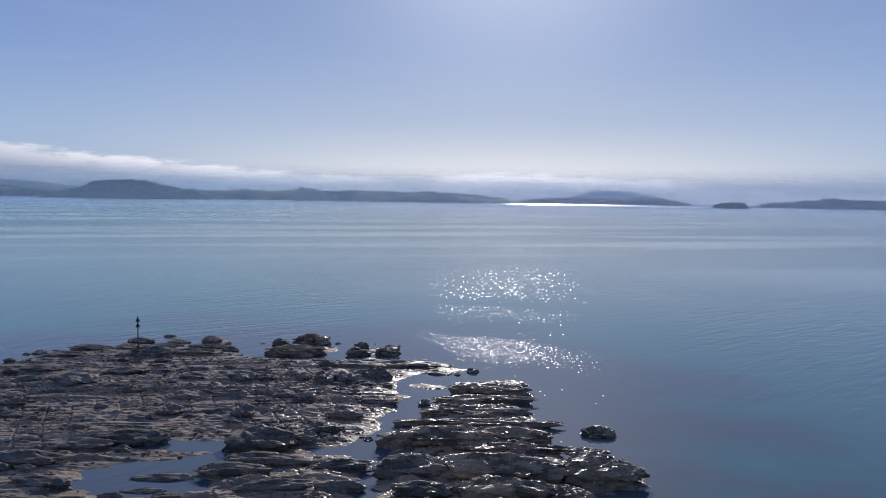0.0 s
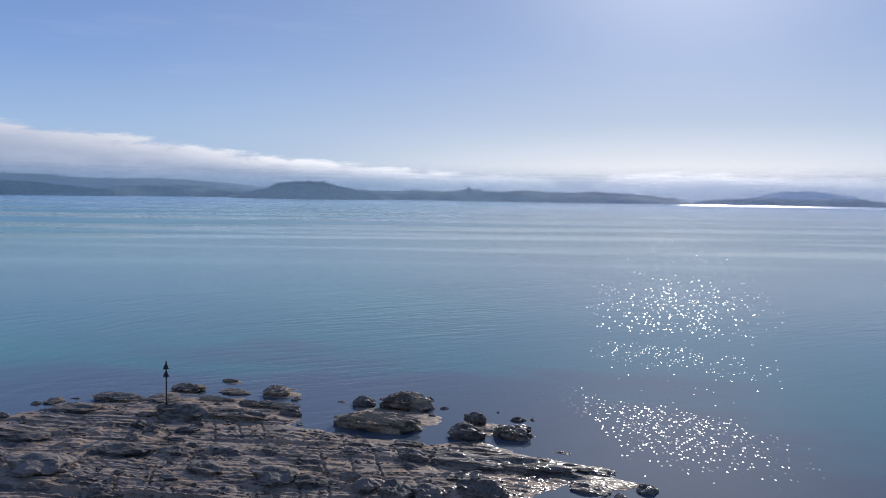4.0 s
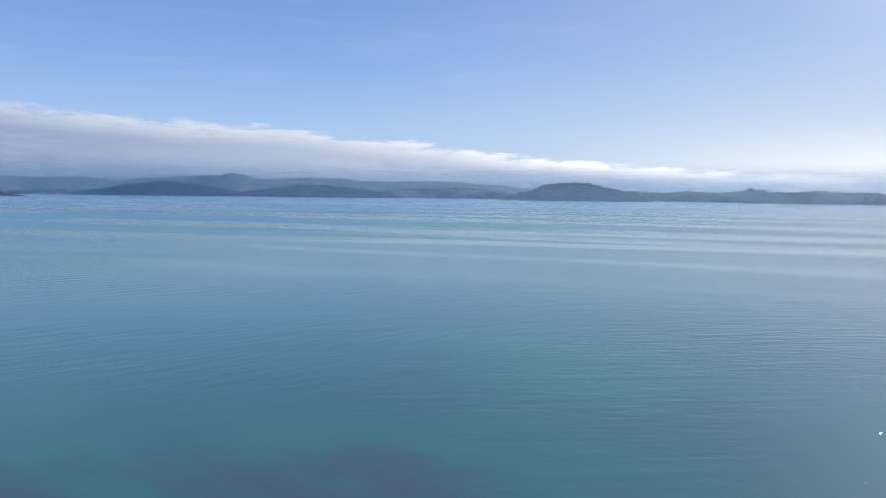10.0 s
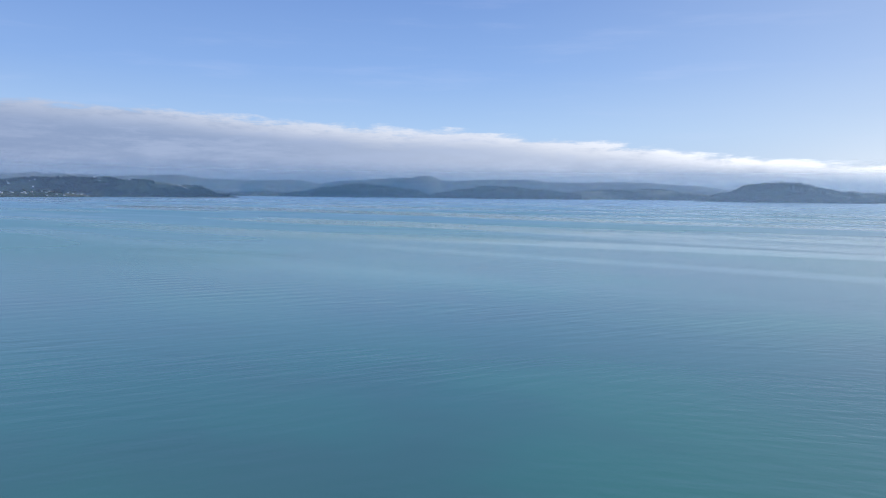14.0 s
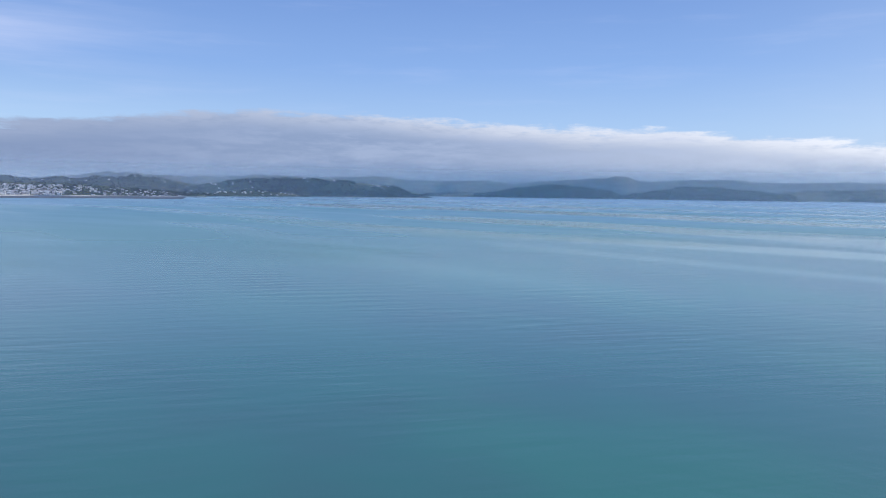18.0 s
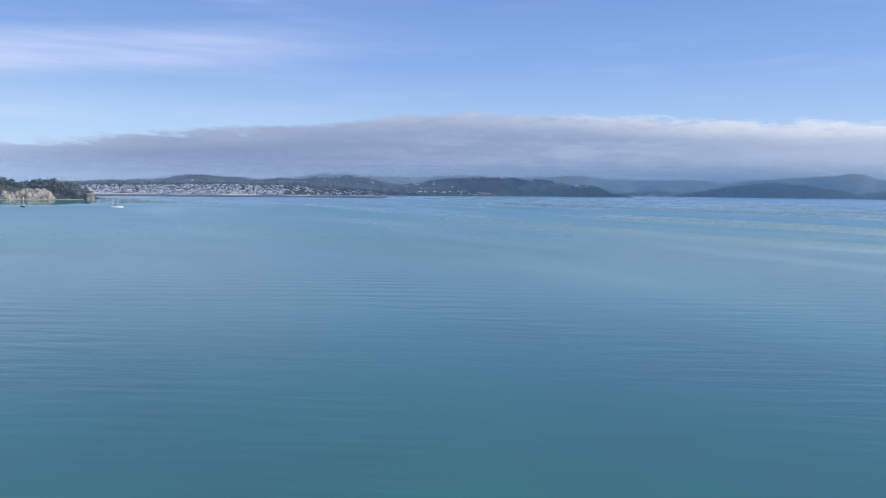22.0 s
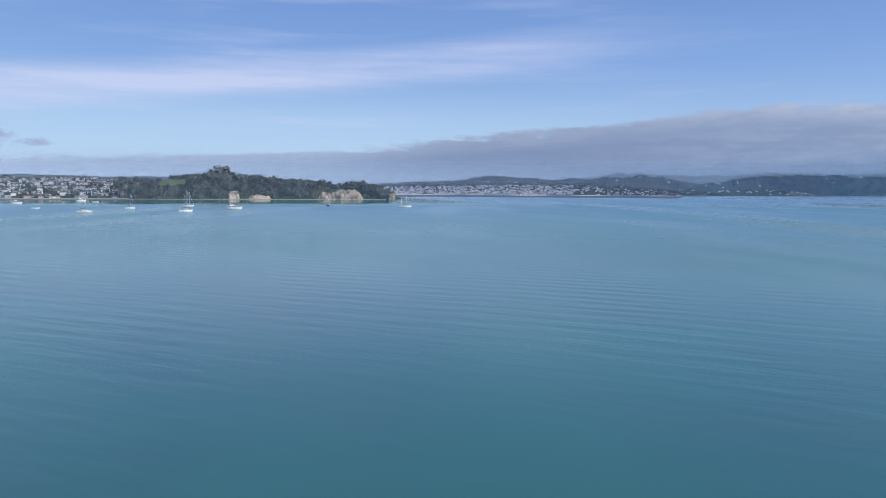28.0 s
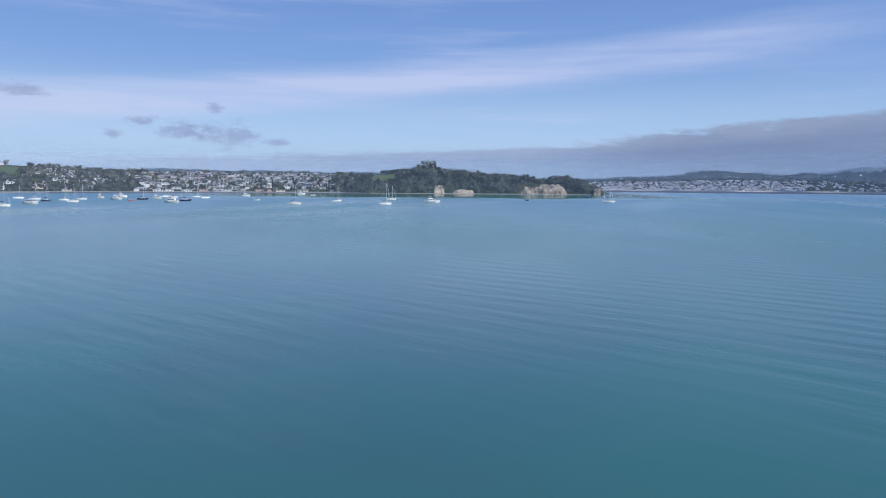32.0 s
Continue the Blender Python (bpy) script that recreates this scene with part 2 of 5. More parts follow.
def sea_water():
    m = bpy.data.materials.new("sea_water")
    m.use_nodes = True
    n = Nodes(m.node_tree)
    where = n.add("ShaderNodeNewGeometry").outputs["Position"]
    xyz = n.add("ShaderNodeSeparateXYZ")
    n.link(where, xyz.inputs[0])
    x, y = xyz.outputs[0], xyz.outputs[1]
    # metres from the reef: the ripples fade out over the far water
    away = n.math("SQRT", n.math("ADD", n.math("POWER", n.math("ADD", x, 30.0), 2.0), n.math("POWER", n.math("SUBTRACT", y, 90.0), 2.0)))
    # green shallows and bluer channels
    broad = n.noise(n.scaled(where, (0.006, 0.012, 1.0)), 1.0, 3.0, 0.5)
    colour = n.mix(n.smooth(broad, 0.35, 0.65), (0.044, 0.178, 0.16), (0.052, 0.242, 0.168))
    murk = n.noise(where, 0.028, 3.0, 0.55)
    colour = n.mix(n.smooth(murk, 0.42, 0.66, 0.0, 0.5), colour, (0.062, 0.135, 0.14))
    colour = n.mix(n.smooth(x, -90.0, -320.0, 0.0, 0.85), colour, (0.06, 0.29, 0.205))
    colour = n.mix(n.smooth(x, -60.0, 5.0, 0.0, 0.75), colour, (0.062, 0.15, 0.175))
    # weed and rock under the water round the reef
    dx = n.math("DIVIDE", n.math("ADD", x, 22.0), 58.0)
    dy = n.math("DIVIDE", n.math("SUBTRACT", y, 64.0), 55.0)
    near = n.math("SQRT", n.math("ADD", n.math("POWER", dx, 2.0), n.math("POWER", dy, 2.0)))
    blot = n.noise(n.scaled(where, (0.035, 0.07, 1.0)), 1.0, 4.0, 0.6)
    weed = n.smooth(n.math("ADD", near, n.math("MULTIPLY", n.math("SUBTRACT", 0.5, blot), 1.3)), 0.7, 1.1, 0.8, 0.0)
    colour = n.mix(weed, colour, (0.088, 0.085, 0.112))

    # long slicks of smoother water, and gusts between them
    bands = n.noise(n.along(where, (0.0022, 0.016, 1.0), -12.0), 1.0, 2.0, 0.5)
    threads = n.noise(n.along(where, (0.0012, 0.0105, 1.0), -20.0), 1.0, 2.5, 0.5)
    slick = n.math("MAXIMUM", n.smooth(bands, 0.46, 0.64, 0.0, 0.8), n.smooth(threads, 0.49, 0.59))
    slick = n.math("MULTIPLY", n.math("MULTIPLY", slick, n.math("MULTIPLY", n.smooth(away, 90.0, 190.0), n.smooth(away, 800.0, 2400.0, 1.0, 0.5))), n.math("SUBTRACT", 1.0, n.math("MULTIPLY", n.smooth(x, -100.0, -200.0, 0.0, 0.5), n.smooth(y, 380.0, 180.0))))
    gusts = n.noise(n.along(where, (0.012, 0.045, 1.0), -25.0), 1.0, 3.0, 0.55)
    calm = n.math("MULTIPLY", n.smooth(slick, 0.0, 1.0, 1.0, 0.3), n.smooth(gusts, 0.40, 0.62, 0.55, 1.15))

    # ripples
    west = n.smooth(x, -25.0, -75.0)
    swell = n.noise(n.along(where, (0.05, 0.2, 1.0), -42.0), 1.0, 2.0, 0.5)
    chop = n.mix(west, n.noise(n.along(where, (0.14, 0.75, 1.0), -40.0), 1.0, 2.0, 0.5), n.noise(n.along(where, (0.13, 0.6, 1.0), -78.0), 1.0, 2.0, 0.5))
    cross = n.noise(n.along(where, (0.25, 0.9, 1.0), -12.0), 1.0, 2.0, 0.5)
    fine = n.noise(n.along(where, (1.3, 3.8, 1.0), -50.0), 1.0, 2.0, 0.6)
    height = n.math("ADD", n.math("MULTIPLY", swell, n.smooth(west, 0.0, 1.0, 0.06, 0.02)), n.math("ADD", n.math("MULTIPLY", chop, n.smooth(west, 0.0, 1.0, 0.07, 0.042)), n.math("ADD", n.math("MULTIPLY", cross, n.smooth(west, 0.0, 1.0, 0.03, 0.0)), n.math("MULTIPLY", fine, 0.006))))
    # long low wave trains running in to the western bay
    trains = n.add("ShaderNodeTexWave")
    n.link(n.scaled(where, (1.0, 1.0, 1.0), turn=8.0), trains.inputs["Vector"])
    for socket, value in (("Scale", 0.074), ("Distortion", 5.0), ("Detail", 2.0), ("Detail Scale", 0.35)):
        trains.inputs[socket].default_value = value
    running = n.math("MULTIPLY", n.smooth(x, -150.0, -85.0, 0.018, 0.0), n.smooth(gusts, 0.34, 0.6, 0.25, 1.0))
    height = n.math("ADD", height, n.math("MULTIPLY", trains.outputs["Fac"], running))

    # breeze patches that glitter under the sun: two narrow ones off the reef, a broad one beyond, one under the far shore
    jitter = n.math("MULTIPLY", n.math("SUBTRACT", n.noise(n.scaled(where, (0.06, 0.09, 1.0)), 1.0, 4.0, 0.6), 0.5), 16.0)
    v = n.math("ADD", n.math("ADD", y, n.math("MULTIPLY", n.math("MAXIMUM", x, -5.0), 0.6)), jitter)
    first = n.math("MULTIPLY", n.smooth(v, 88.0, 97.0), n.smooth(v, 103.0, 107.0, n.smooth(x, -12.0, 4.0, 0.2, 0.6), 0.0))
    w = n.math("ADD", n.math("ADD", y, n.math("MULTIPLY", x, 0.3)), n.math("MULTIPLY", jitter, 0.8))
    second = n.math("MULTIPLY", n.math("MULTIPLY", n.smooth(w, 119.0, 125.0), n.smooth(w, 131.0, 136.0, 1.0, 0.0)), 0.15)
    third = n.math("MULTIPLY", n.smooth(w, 139.0, 148.0), n.smooth(w, 168.0, 225.0, 0.2, 0.012))
    lane = n.math("MULTIPLY", n.smooth(x, -50.0, -22.0), n.smooth(n.math("SUBTRACT", x, n.math("MULTIPLY", n.math("MAXIMUM", n.math("SUBTRACT", y, 100.0), 0.0), 0.25)), 24.0, 46.0, 1.0, 0.0))
    stray = 0.012
    patches = n.math("MULTIPLY", n.math("MINIMUM", n.math("ADD", n.math("ADD", first, stray), n.math("ADD", second, third)), 1.0), lane)
    patches = n.math("MULTIPLY", patches, n.smooth(y, 900.0, 400.0))
    # the reef's lee is smooth
    lee = n.math("MULTIPLY", n.math("MULTIPLY", n.smooth(y, 185.0, 125.0), lane), n.smooth(x, -26.0, -10.0))

    bump = n.add("ShaderNodeBump")
    n.put(bump.inputs["Strength"], n.math("MULTIPLY", n.math("MULTIPLY", calm, n.smooth(away, 130.0, 420.0, 1.0, 0.0)), n.smooth(lee, 0.0, 1.0, 1.0, 0.34)))
    bump.inputs["Distance"].default_value = 1.0
    n.link(height, bump.inputs["Height"])
    open_sea = n.smooth(n.math("ADD", x, n.math("MULTIPLY", n.math("MAXIMUM", n.math("SUBTRACT", y, 90.0), 0.0), 0.5)), -250.0, -60.0, 1.0, 0.0)
    ruffled = n.math("ADD", n.smooth(away, 160.0, 600.0, 0.2, n.smooth(n.math("DIVIDE", x, n.math("MAXIMUM", y, 1.0)), -0.34, -0.12, 0.33, 0.24)), n.math("MULTIPLY", open_sea, 0.06))
    wind = n.smooth(slick, 0.0, 1.0, ruffled, n.smooth(away, 500.0, 2000.0, 0.15, 0.23))
    wind = n.math("MULTIPLY", wind, n.smooth(lee, 0.0, 1.0, 1.0, 0.28))
    under_shore = n.math("MULTIPLY", n.math("MULTIPLY", n.smooth(y, 2200.0, 2900.0), n.smooth(n.math("DIVIDE", x, y), 0.06, 0.14)), n.smooth(n.math("DIVIDE", x, y), 0.32, 0.4, 1.0, 0.0))
    off_head = n.math("ADD", n.math("MULTIPLY", n.math("ADD", x, 890.0), 0.869), n.math("MULTIPLY", n.math("ADD", y, 114.0), 0.495))
    along_head = n.math("SUBTRACT", n.math("MULTIPLY", n.math("ADD", x, 890.0), 0.495), n.math("MULTIPLY", n.math("ADD", y, 114.0), 0.869))
    shelter = n.math("MULTIPLY", n.smooth(n.math("ADD", off_head, n.math("MULTIPLY", n.math("SUBTRACT", threads, 0.5), 300.0)), 320.0, 120.0), n.math("MULTIPLY", n.smooth(along_head, -140.0, 0.0), n.smooth(along_head, 480.0, 330.0)))
    wind = n.math("MULTIPLY", wind, n.smooth(shelter, 0.0, 1.0, 1.0, 0.3))
    wind = n.math("ADD", wind, n.math("MULTIPLY", under_shore, 0.2))

    # wavelets: each small facet of water leans its own way
    facets = []
    for size in ((4.7, 2.35, 1.0), (3.1, 0.86, 1.0)):
        cells = n.add("ShaderNodeTexVoronoi")
        cells.voronoi_dimensions = "2D"
        n.link(n.along(where, size, 5.0), cells.inputs["Vector"])
        cells.inputs["Scale"].default_value = 1.0
        facets.append((cells.outputs["Color"], n.smooth(cells.outputs["Distance"], 0.24, 0.44, 1.0, 0.0)))
    beyond = n.smooth(y, 132.0, 133.0)
    lean = n.add("ShaderNodeSeparateXYZ")
    n.link(n.mix(beyond, facets[0][0], facets[1][0]), lean.inputs[0])
    disc = n.math("ADD", n.math("MULTIPLY", facets[0][1], n.math("SUBTRACT", 1.0, beyond)), n.math("MULTIPLY", facets[1][1], beyond))
    east = n.math("MULTIPLY", n.math("SUBTRACT", lean.outputs[0], 0.5), 0.27)
    north = n.math("SUBTRACT", n.math("MULTIPLY", n.math("SUBTRACT", lean.outputs[1], 0.5), 0.22), 0.12)
    glitter = n.math("MULTIPLY", disc, n.math("LESS_THAN", lean.outputs[2], patches))
    unit = n.add("ShaderNodeVectorMath")
    unit.operation = "NORMALIZE"
    n.link(n.combine(east, north, 1.0), unit.inputs[0])

    body, gloss, spark, mirror = n.add("ShaderNodeBsdfDiffuse"), n.add("ShaderNodeBsdfAnisotropic"), n.add("ShaderNodeBsdfAnisotropic"), n.add("ShaderNodeFresnel")
    shine, both = n.add("ShaderNodeMixShader"), n.add("ShaderNodeMixShader")
    gloss.distribution = spark.distribution = "BECKMANN"
    n.link(colour, body.inputs["Color"])
    gloss.inputs["Color"].default_value = spark.inputs["Color"].default_value = (1, 1, 1, 1)
    n.put(gloss.inputs["Roughness"], wind)
    n.link(bump.outputs[0], gloss.inputs["Normal"])
    spark.inputs["Roughness"].default_value = 0.24
    n.link(unit.outputs[0], spark.inputs["Normal"])
    n.put(shine.inputs[0], n.math("MULTIPLY", glitter, 0.1))
    n.link(gloss.outputs[0], shine.inputs[1])
    n.link(spark.outputs[0], shine.inputs[2])
    # ruffled water turns less of the low sky to the eye than a slick does
    mirror.inputs["IOR"].default_value = 1.5
    n.link(bump.outputs[0], mirror.inputs["Normal"])
    breath = n.noise(n.along(where, (0.0035, 0.011, 1.0), -35.0), 1.0, 4.0, 0.6)
    breath = n.smooth(n.math("ADD", breath, n.smooth(x, -250.0, -90.0, 0.0, 0.4)), 0.38, 0.64, 0.86, 1.0)
    n.put(both.inputs[0], n.math("MULTIPLY", n.math("MULTIPLY", mirror.outputs[0], breath), n.smooth(slick, 0.0, 1.0, n.math("ADD", n.smooth(away, 100.0, 420.0, 0.97, 0.80), n.smooth(away, 600.0, 2000.0, 0.0, 0.16)), 1.0)))
    n.link(body.outputs[0], both.inputs[1])
    n.link(shine.outputs[0], both.inputs[2])
    n.link(both.outputs[0], n.add("ShaderNodeOutputMaterial").inputs[0])
    return m


def reef_rock(name, dark, mid, tan, wet=0.4):
    """Bedded shore rock: brown, speckled with shells, weedy in patches, with a broken film of water."""
    m = bpy.data.materials.new(name)
    m.use_nodes = True
    n = Nodes(m.node_tree)
    where = n.add("ShaderNodeNewGeometry").outputs["Position"]
    beds = n.noise(n.along(where, (0.22, 2.6, 4.0), -6.0), 1.0, 5.0, 0.65)
    patch = n.noise(n.scaled(where, (0.13, 0.2, 0.3)), 1.0, 4.0, 0.6)
    grit = n.noise(where, 5.0, 5.0, 0.72)
    speck = n.noise(where, 13.0, 3.0, 0.7)
    colour = n.mix(n.smooth(beds, 0.35, 0.65), dark, mid)
    colour = n.mix(n.smooth(patch, 0.44, 0.62, 0.0, 0.8), colour, tan)
    colour = n.mix(n.smooth(grit, 0.50, 0.68, 0.0, 0.75), colour, tuple(c * 0.55 for c in dark))
    colour = n.mix(n.smooth(speck, 0.56, 0.7, 0.0, 0.45), colour, tuple(min(1.0, c * 1.35) for c in tan))
    weed = n.noise(n.scaled(where, (0.32, 0.7, 0.5)), 1.0, 5.0, 0.68)
    colour = n.mix(n.smooth(weed, 0.51, 0.58, 0.0, 0.8), colour, (0.066, 0.056, 0.043))
    hsv = n.add("ShaderNodeHueSaturation")
    n.put(hsv.inputs["Value"], n.smooth(n.add("ShaderNodeObjectInfo").outputs["Random"], 0.0, 1.0, 0.8, 1.2))
    n.link(colour, hsv.inputs["Color"])
    shader = n.add("ShaderNodeBsdfPrincipled")
    n.link(hsv.outputs[0], shader.inputs["Base Color"])
    n.put(shader.inputs["Roughness"], n.smooth(patch, 0.35, 0.6, 0.6, 0.85))
    shader.inputs["Specular IOR Level"].default_value = 0.2
    # a film of water, broken up by the grain of the rock
    film = n.smooth(n.noise(n.scaled(where, (0.35, 0.8, 0.8)), 1.0, 5.0, 0.7), 0.41, 0.54)
    broken = n.smooth(n.noise(n.along(where, (2.2, 5.5, 5.0), -6.0), 1.0, 4.0, 0.7), 0.43, 0.56)
    tilt = n.add("ShaderNodeSeparateXYZ")
    n.link(n.add("ShaderNodeNewGeometry").outputs["Normal"], tilt.inputs[0])
    n.put(shader.inputs["Coat Weight"], n.math("MULTIPLY", n.math("MULTIPLY", n.math("MULTIPLY", film, broken), n.smooth(tilt.outputs[2], 0.55, 0.85)), wet))
    shader.inputs["Coat Roughness"].default_value = 0.27
    flakes = n.add("ShaderNodeTexVoronoi")
    n.link(n.scaled(where, (6.5, 11.0, 9.0)), flakes.inputs["Vector"])
    flakes.inputs["Scale"].default_value = 1.0
    lean = n.add("ShaderNodeVectorMath")
    lean.operation = "MULTIPLY_ADD"
    n.link(flakes.outputs["Color"], lean.inputs[0])
    lean.inputs[1].default_value = (0.5, 0.5, 0.2)
    lean.inputs[2].default_value = (-0.25, -0.30, -0.1)
    b = n.add("ShaderNodeBump")
    b.inputs["Strength"].default_value = 1.0
    b.inputs["Distance"].default_value = 0.11
    n.link(n.math("ADD", n.math("MULTIPLY", beds, 0.6), n.math("MULTIPLY", grit, 0.5)), b.inputs["Height"])
    n.link(b.outputs[0], shader.inputs["Normal"])
    # the film lies almost level
    facing = n.add("ShaderNodeNewGeometry").outputs["Normal"]
    level = n.add("ShaderNodeVectorMath")
    level.operation = "MULTIPLY_ADD"
    n.link(facing, level.inputs[0])
    level.inputs[1].default_value, level.inputs[2].default_value = (0.3, 0.3, 0.3), (0.0, 0.0, 0.7)
    glaze, unit = n.add("ShaderNodeVectorMath"), n.add("ShaderNodeVectorMath")
    glaze.operation, unit.operation = "ADD", "NORMALIZE"
    n.link(level.outputs[0], glaze.inputs[0])
    n.link(lean.outputs[0], glaze.inputs[1])
    n.link(glaze.outputs[0], unit.inputs[0])
    n.link(unit.outputs[0], shader.inputs["Coat Normal"])
    n.link(shader.outputs[0], n.add("ShaderNodeOutputMaterial").inputs[0])
    return m


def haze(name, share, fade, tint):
    """A shell imitating sunlit sea haze by its tint: mostly clear, denser near the water."""
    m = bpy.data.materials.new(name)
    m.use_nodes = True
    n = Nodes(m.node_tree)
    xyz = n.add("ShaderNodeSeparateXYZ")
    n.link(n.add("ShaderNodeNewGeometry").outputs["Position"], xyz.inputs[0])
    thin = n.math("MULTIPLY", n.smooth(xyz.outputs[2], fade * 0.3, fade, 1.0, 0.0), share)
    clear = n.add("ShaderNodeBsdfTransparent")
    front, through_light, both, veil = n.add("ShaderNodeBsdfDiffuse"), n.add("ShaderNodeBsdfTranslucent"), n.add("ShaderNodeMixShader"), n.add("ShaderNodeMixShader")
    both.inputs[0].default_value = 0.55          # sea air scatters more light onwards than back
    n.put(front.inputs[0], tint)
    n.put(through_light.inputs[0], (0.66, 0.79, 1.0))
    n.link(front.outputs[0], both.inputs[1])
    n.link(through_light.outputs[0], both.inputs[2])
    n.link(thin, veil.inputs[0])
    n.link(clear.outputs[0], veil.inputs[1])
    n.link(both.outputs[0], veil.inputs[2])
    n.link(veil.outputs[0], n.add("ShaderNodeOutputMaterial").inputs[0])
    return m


SEA = sea_water()
REEF = reef_rock("reef_rock", (0.205, 0.15, 0.108), (0.32, 0.233, 0.16), (0.385, 0.27, 0.178), 1.0)
BOULDER = reef_rock("boulder_rock", (0.135, 0.11, 0.088), (0.21, 0.168, 0.13), (0.26, 0.2, 0.148), 0.6)
TAN_ROCK = reef_rock("tan_rock", (0.2, 0.15, 0.105), (0.34, 0.25, 0.16), (0.43, 0.305, 0.185), 1.0)
SHARDS = reef_rock("rock_shards", (0.14, 0.11, 0.086), (0.22, 0.168, 0.125), (0.28, 0.205, 0.145), 0.9)
BUSH_FAR = land_cover("far_bush", (0.022, 0.032, 0.026), (0.085, 0.1, 0.06), (0.16, 0.13, 0.09), 0.60)
# cover of the farthest hills, with haze painted in: paled and blued colours
RANGE_HAZED = land_cover("far_range_hazed", (0.12, 0.145, 0.145), (0.22, 0.24, 0.235), (0.27, 0.265, 0.26), 0.5)
FARM_FAR = land_cover("far_farmland", (0.026, 0.036, 0.028), (0.165, 0.18, 0.12), (0.19, 0.165, 0.135), 0.47)
BUSH_NEAR = land_cover("headland_bush", (0.035, 0.05, 0.026), (0.11, 0.15, 0.045), (0.16, 0.13, 0.08), 0.66, 0.012)
BUSH_TOWN = land_cover("town_hill_cover", (0.028, 0.04, 0.03), (0.13, 0.135, 0.085), (0.2, 0.17, 0.13), 0.58, 0.008)
TOWN_GROUND = land_cover("town_gardens", (0.03, 0.045, 0.022), (0.10, 0.12, 0.05), (0.17, 0.15, 0.12), 0.5, 0.02)
LEAF = foliage("leaf_dark", (0.058, 0.07, 0.06), (0.165, 0.185, 0.145), 0.08)
LEAF_PINE = foliage("leaf_pine", (0.025, 0.036, 0.028), (0.05, 0.064, 0.044))
BARK = material("bark", (0.05, 0.04, 0.03), (0.13, 0.1, 0.07), 4.0, 0.9, 0.5)
CLIFF = material("sandstone_cliff", (0.36, 0.28, 0.2), (0.66, 0.56, 0.44), 0.22, 0.9, 0.9, 0.6, stain=(0.10, 0.08, 0.05), stain_scale=0.09, coord="World", bump_size=0.8)
SAND = material("beach_sand", (0.36, 0.32, 0.26), (0.5, 0.45, 0.38), 0.4, 0.9, 0.2, coord="World")
WHITE = material("white_paint", (0.72, 0.73, 0.73), (0.82, 0.82, 0.81), 2.0, 0.45, 0.05)
GELCOAT = material("white_gelcoat", (0.72, 0.73, 0.74), (0.82, 0.82, 0.81), 1.5, 0.2, 0.03)
NAVY = material("navy_gelcoat", (0.012, 0.022, 0.06), (0.02, 0.035, 0.09), 1.5, 0.25, 0.03)
TEAL_HULL = material("teal_hull", (0.02, 0.08, 0.11), (0.03, 0.11, 0.14), 1.5, 0.3, 0.03)
RED_HULL = material("red_hull", (0.36, 0.13, 0.12), (0.46, 0.18, 0.17), 1.5, 0.35, 0.03)
BOAT_GLASS = material("dark_boat_glass", (0.015, 0.02, 0.025), (0.03, 0.035, 0.04), 1.0, 0.08, 0.0)
ALLOY = material("weathered_alloy", (0.55, 0.56, 0.57), (0.68, 0.69, 0.7), 3.0, 0.4, 0.05, metal=0.6)
CANVAS = material("blue_canvas", (0.02, 0.05, 0.16), (0.035, 0.08, 0.22), 6.0, 0.85, 0.2)
TEAK = material("teak_deck", (0.22, 0.15, 0.09), (0.33, 0.24, 0.15), 3.0, 0.7, 0.15)
STEEL = material("dark_steel", (0.018, 0.019, 0.022), (0.04, 0.038, 0.036), 6.0, 0.55, 0.2, stain=(0.11, 0.05, 0.025), stain_scale=2.5)
TOPMARK = material("black_topmark_paint", (0.01, 0.01, 0.012), (0.02, 0.02, 0.022), 8.0, 0.45, 0.1)
CONCRETE = material("weedy_concrete", (0.10, 0.095, 0.085), (0.2, 0.19, 0.17), 3.0, 0.85, 0.4, stain=(0.03, 0.035, 0.02), stain_scale=1.5)
PANE = material("house_glass", (0.03, 0.04, 0.05), (0.06, 0.07, 0.08), 0.3, 0.08, 0.0)
WALLS = [material("weatherboard_" + n, tuple(c * 0.88 for c in col), col, 1.2, 0.7, 0.15) for n, col in
         (("white", (0.8, 0.8, 0.78)), ("cream", (0.68, 0.62, 0.5)), ("grey", (0.42, 0.43, 0.44)), ("pale", (0.72, 0.74, 0.75)), ("brick", (0.46, 0.34, 0.28)))]
ROOFS = [material("roof_" + n, tuple(c * 0.8 for c in col), col, 1.5, 0.6, 0.25) for n, col in
         (("charcoal", (0.09, 0.095, 0.10)), ("grey", (0.28, 0.29, 0.30)), ("light", (0.58, 0.59, 0.60)), ("red", (0.26, 0.17, 0.15)), ("brown", (0.2, 0.15, 0.12)))]


# ------------------------------------------------------------------ building blocks
def raw_mesh(name, verts, faces, mat, smooth=False):
    me = bpy.data.meshes.new(name)
    me.from_pydata(verts if isinstance(verts, list) else verts.tolist(), [], faces if isinstance(faces, list) else faces.tolist())
    me.materials.append(mat)
    if smooth:
        me.polygons.foreach_set("use_smooth", [True] * len(me.polygons))
    me.update()
    return me


def part(name, bm, mat, parent=None, label="", smooth=False):
    """Links a bmesh, or a ready mesh, as one object under a thing."""
    if isinstance(bm, bpy.types.Mesh):
        me = bm
    else:
        me = bpy.data.meshes.new(name)
        bm.to_mesh(me)
        bm.free()
        me.materials.append(mat)
        if smooth:
            me.polygons.foreach_set("use_smooth", [True] * len(me.polygons))
    ob = new(name, me)
    if parent:
        ob.parent = parent
    return tagged(ob, label)


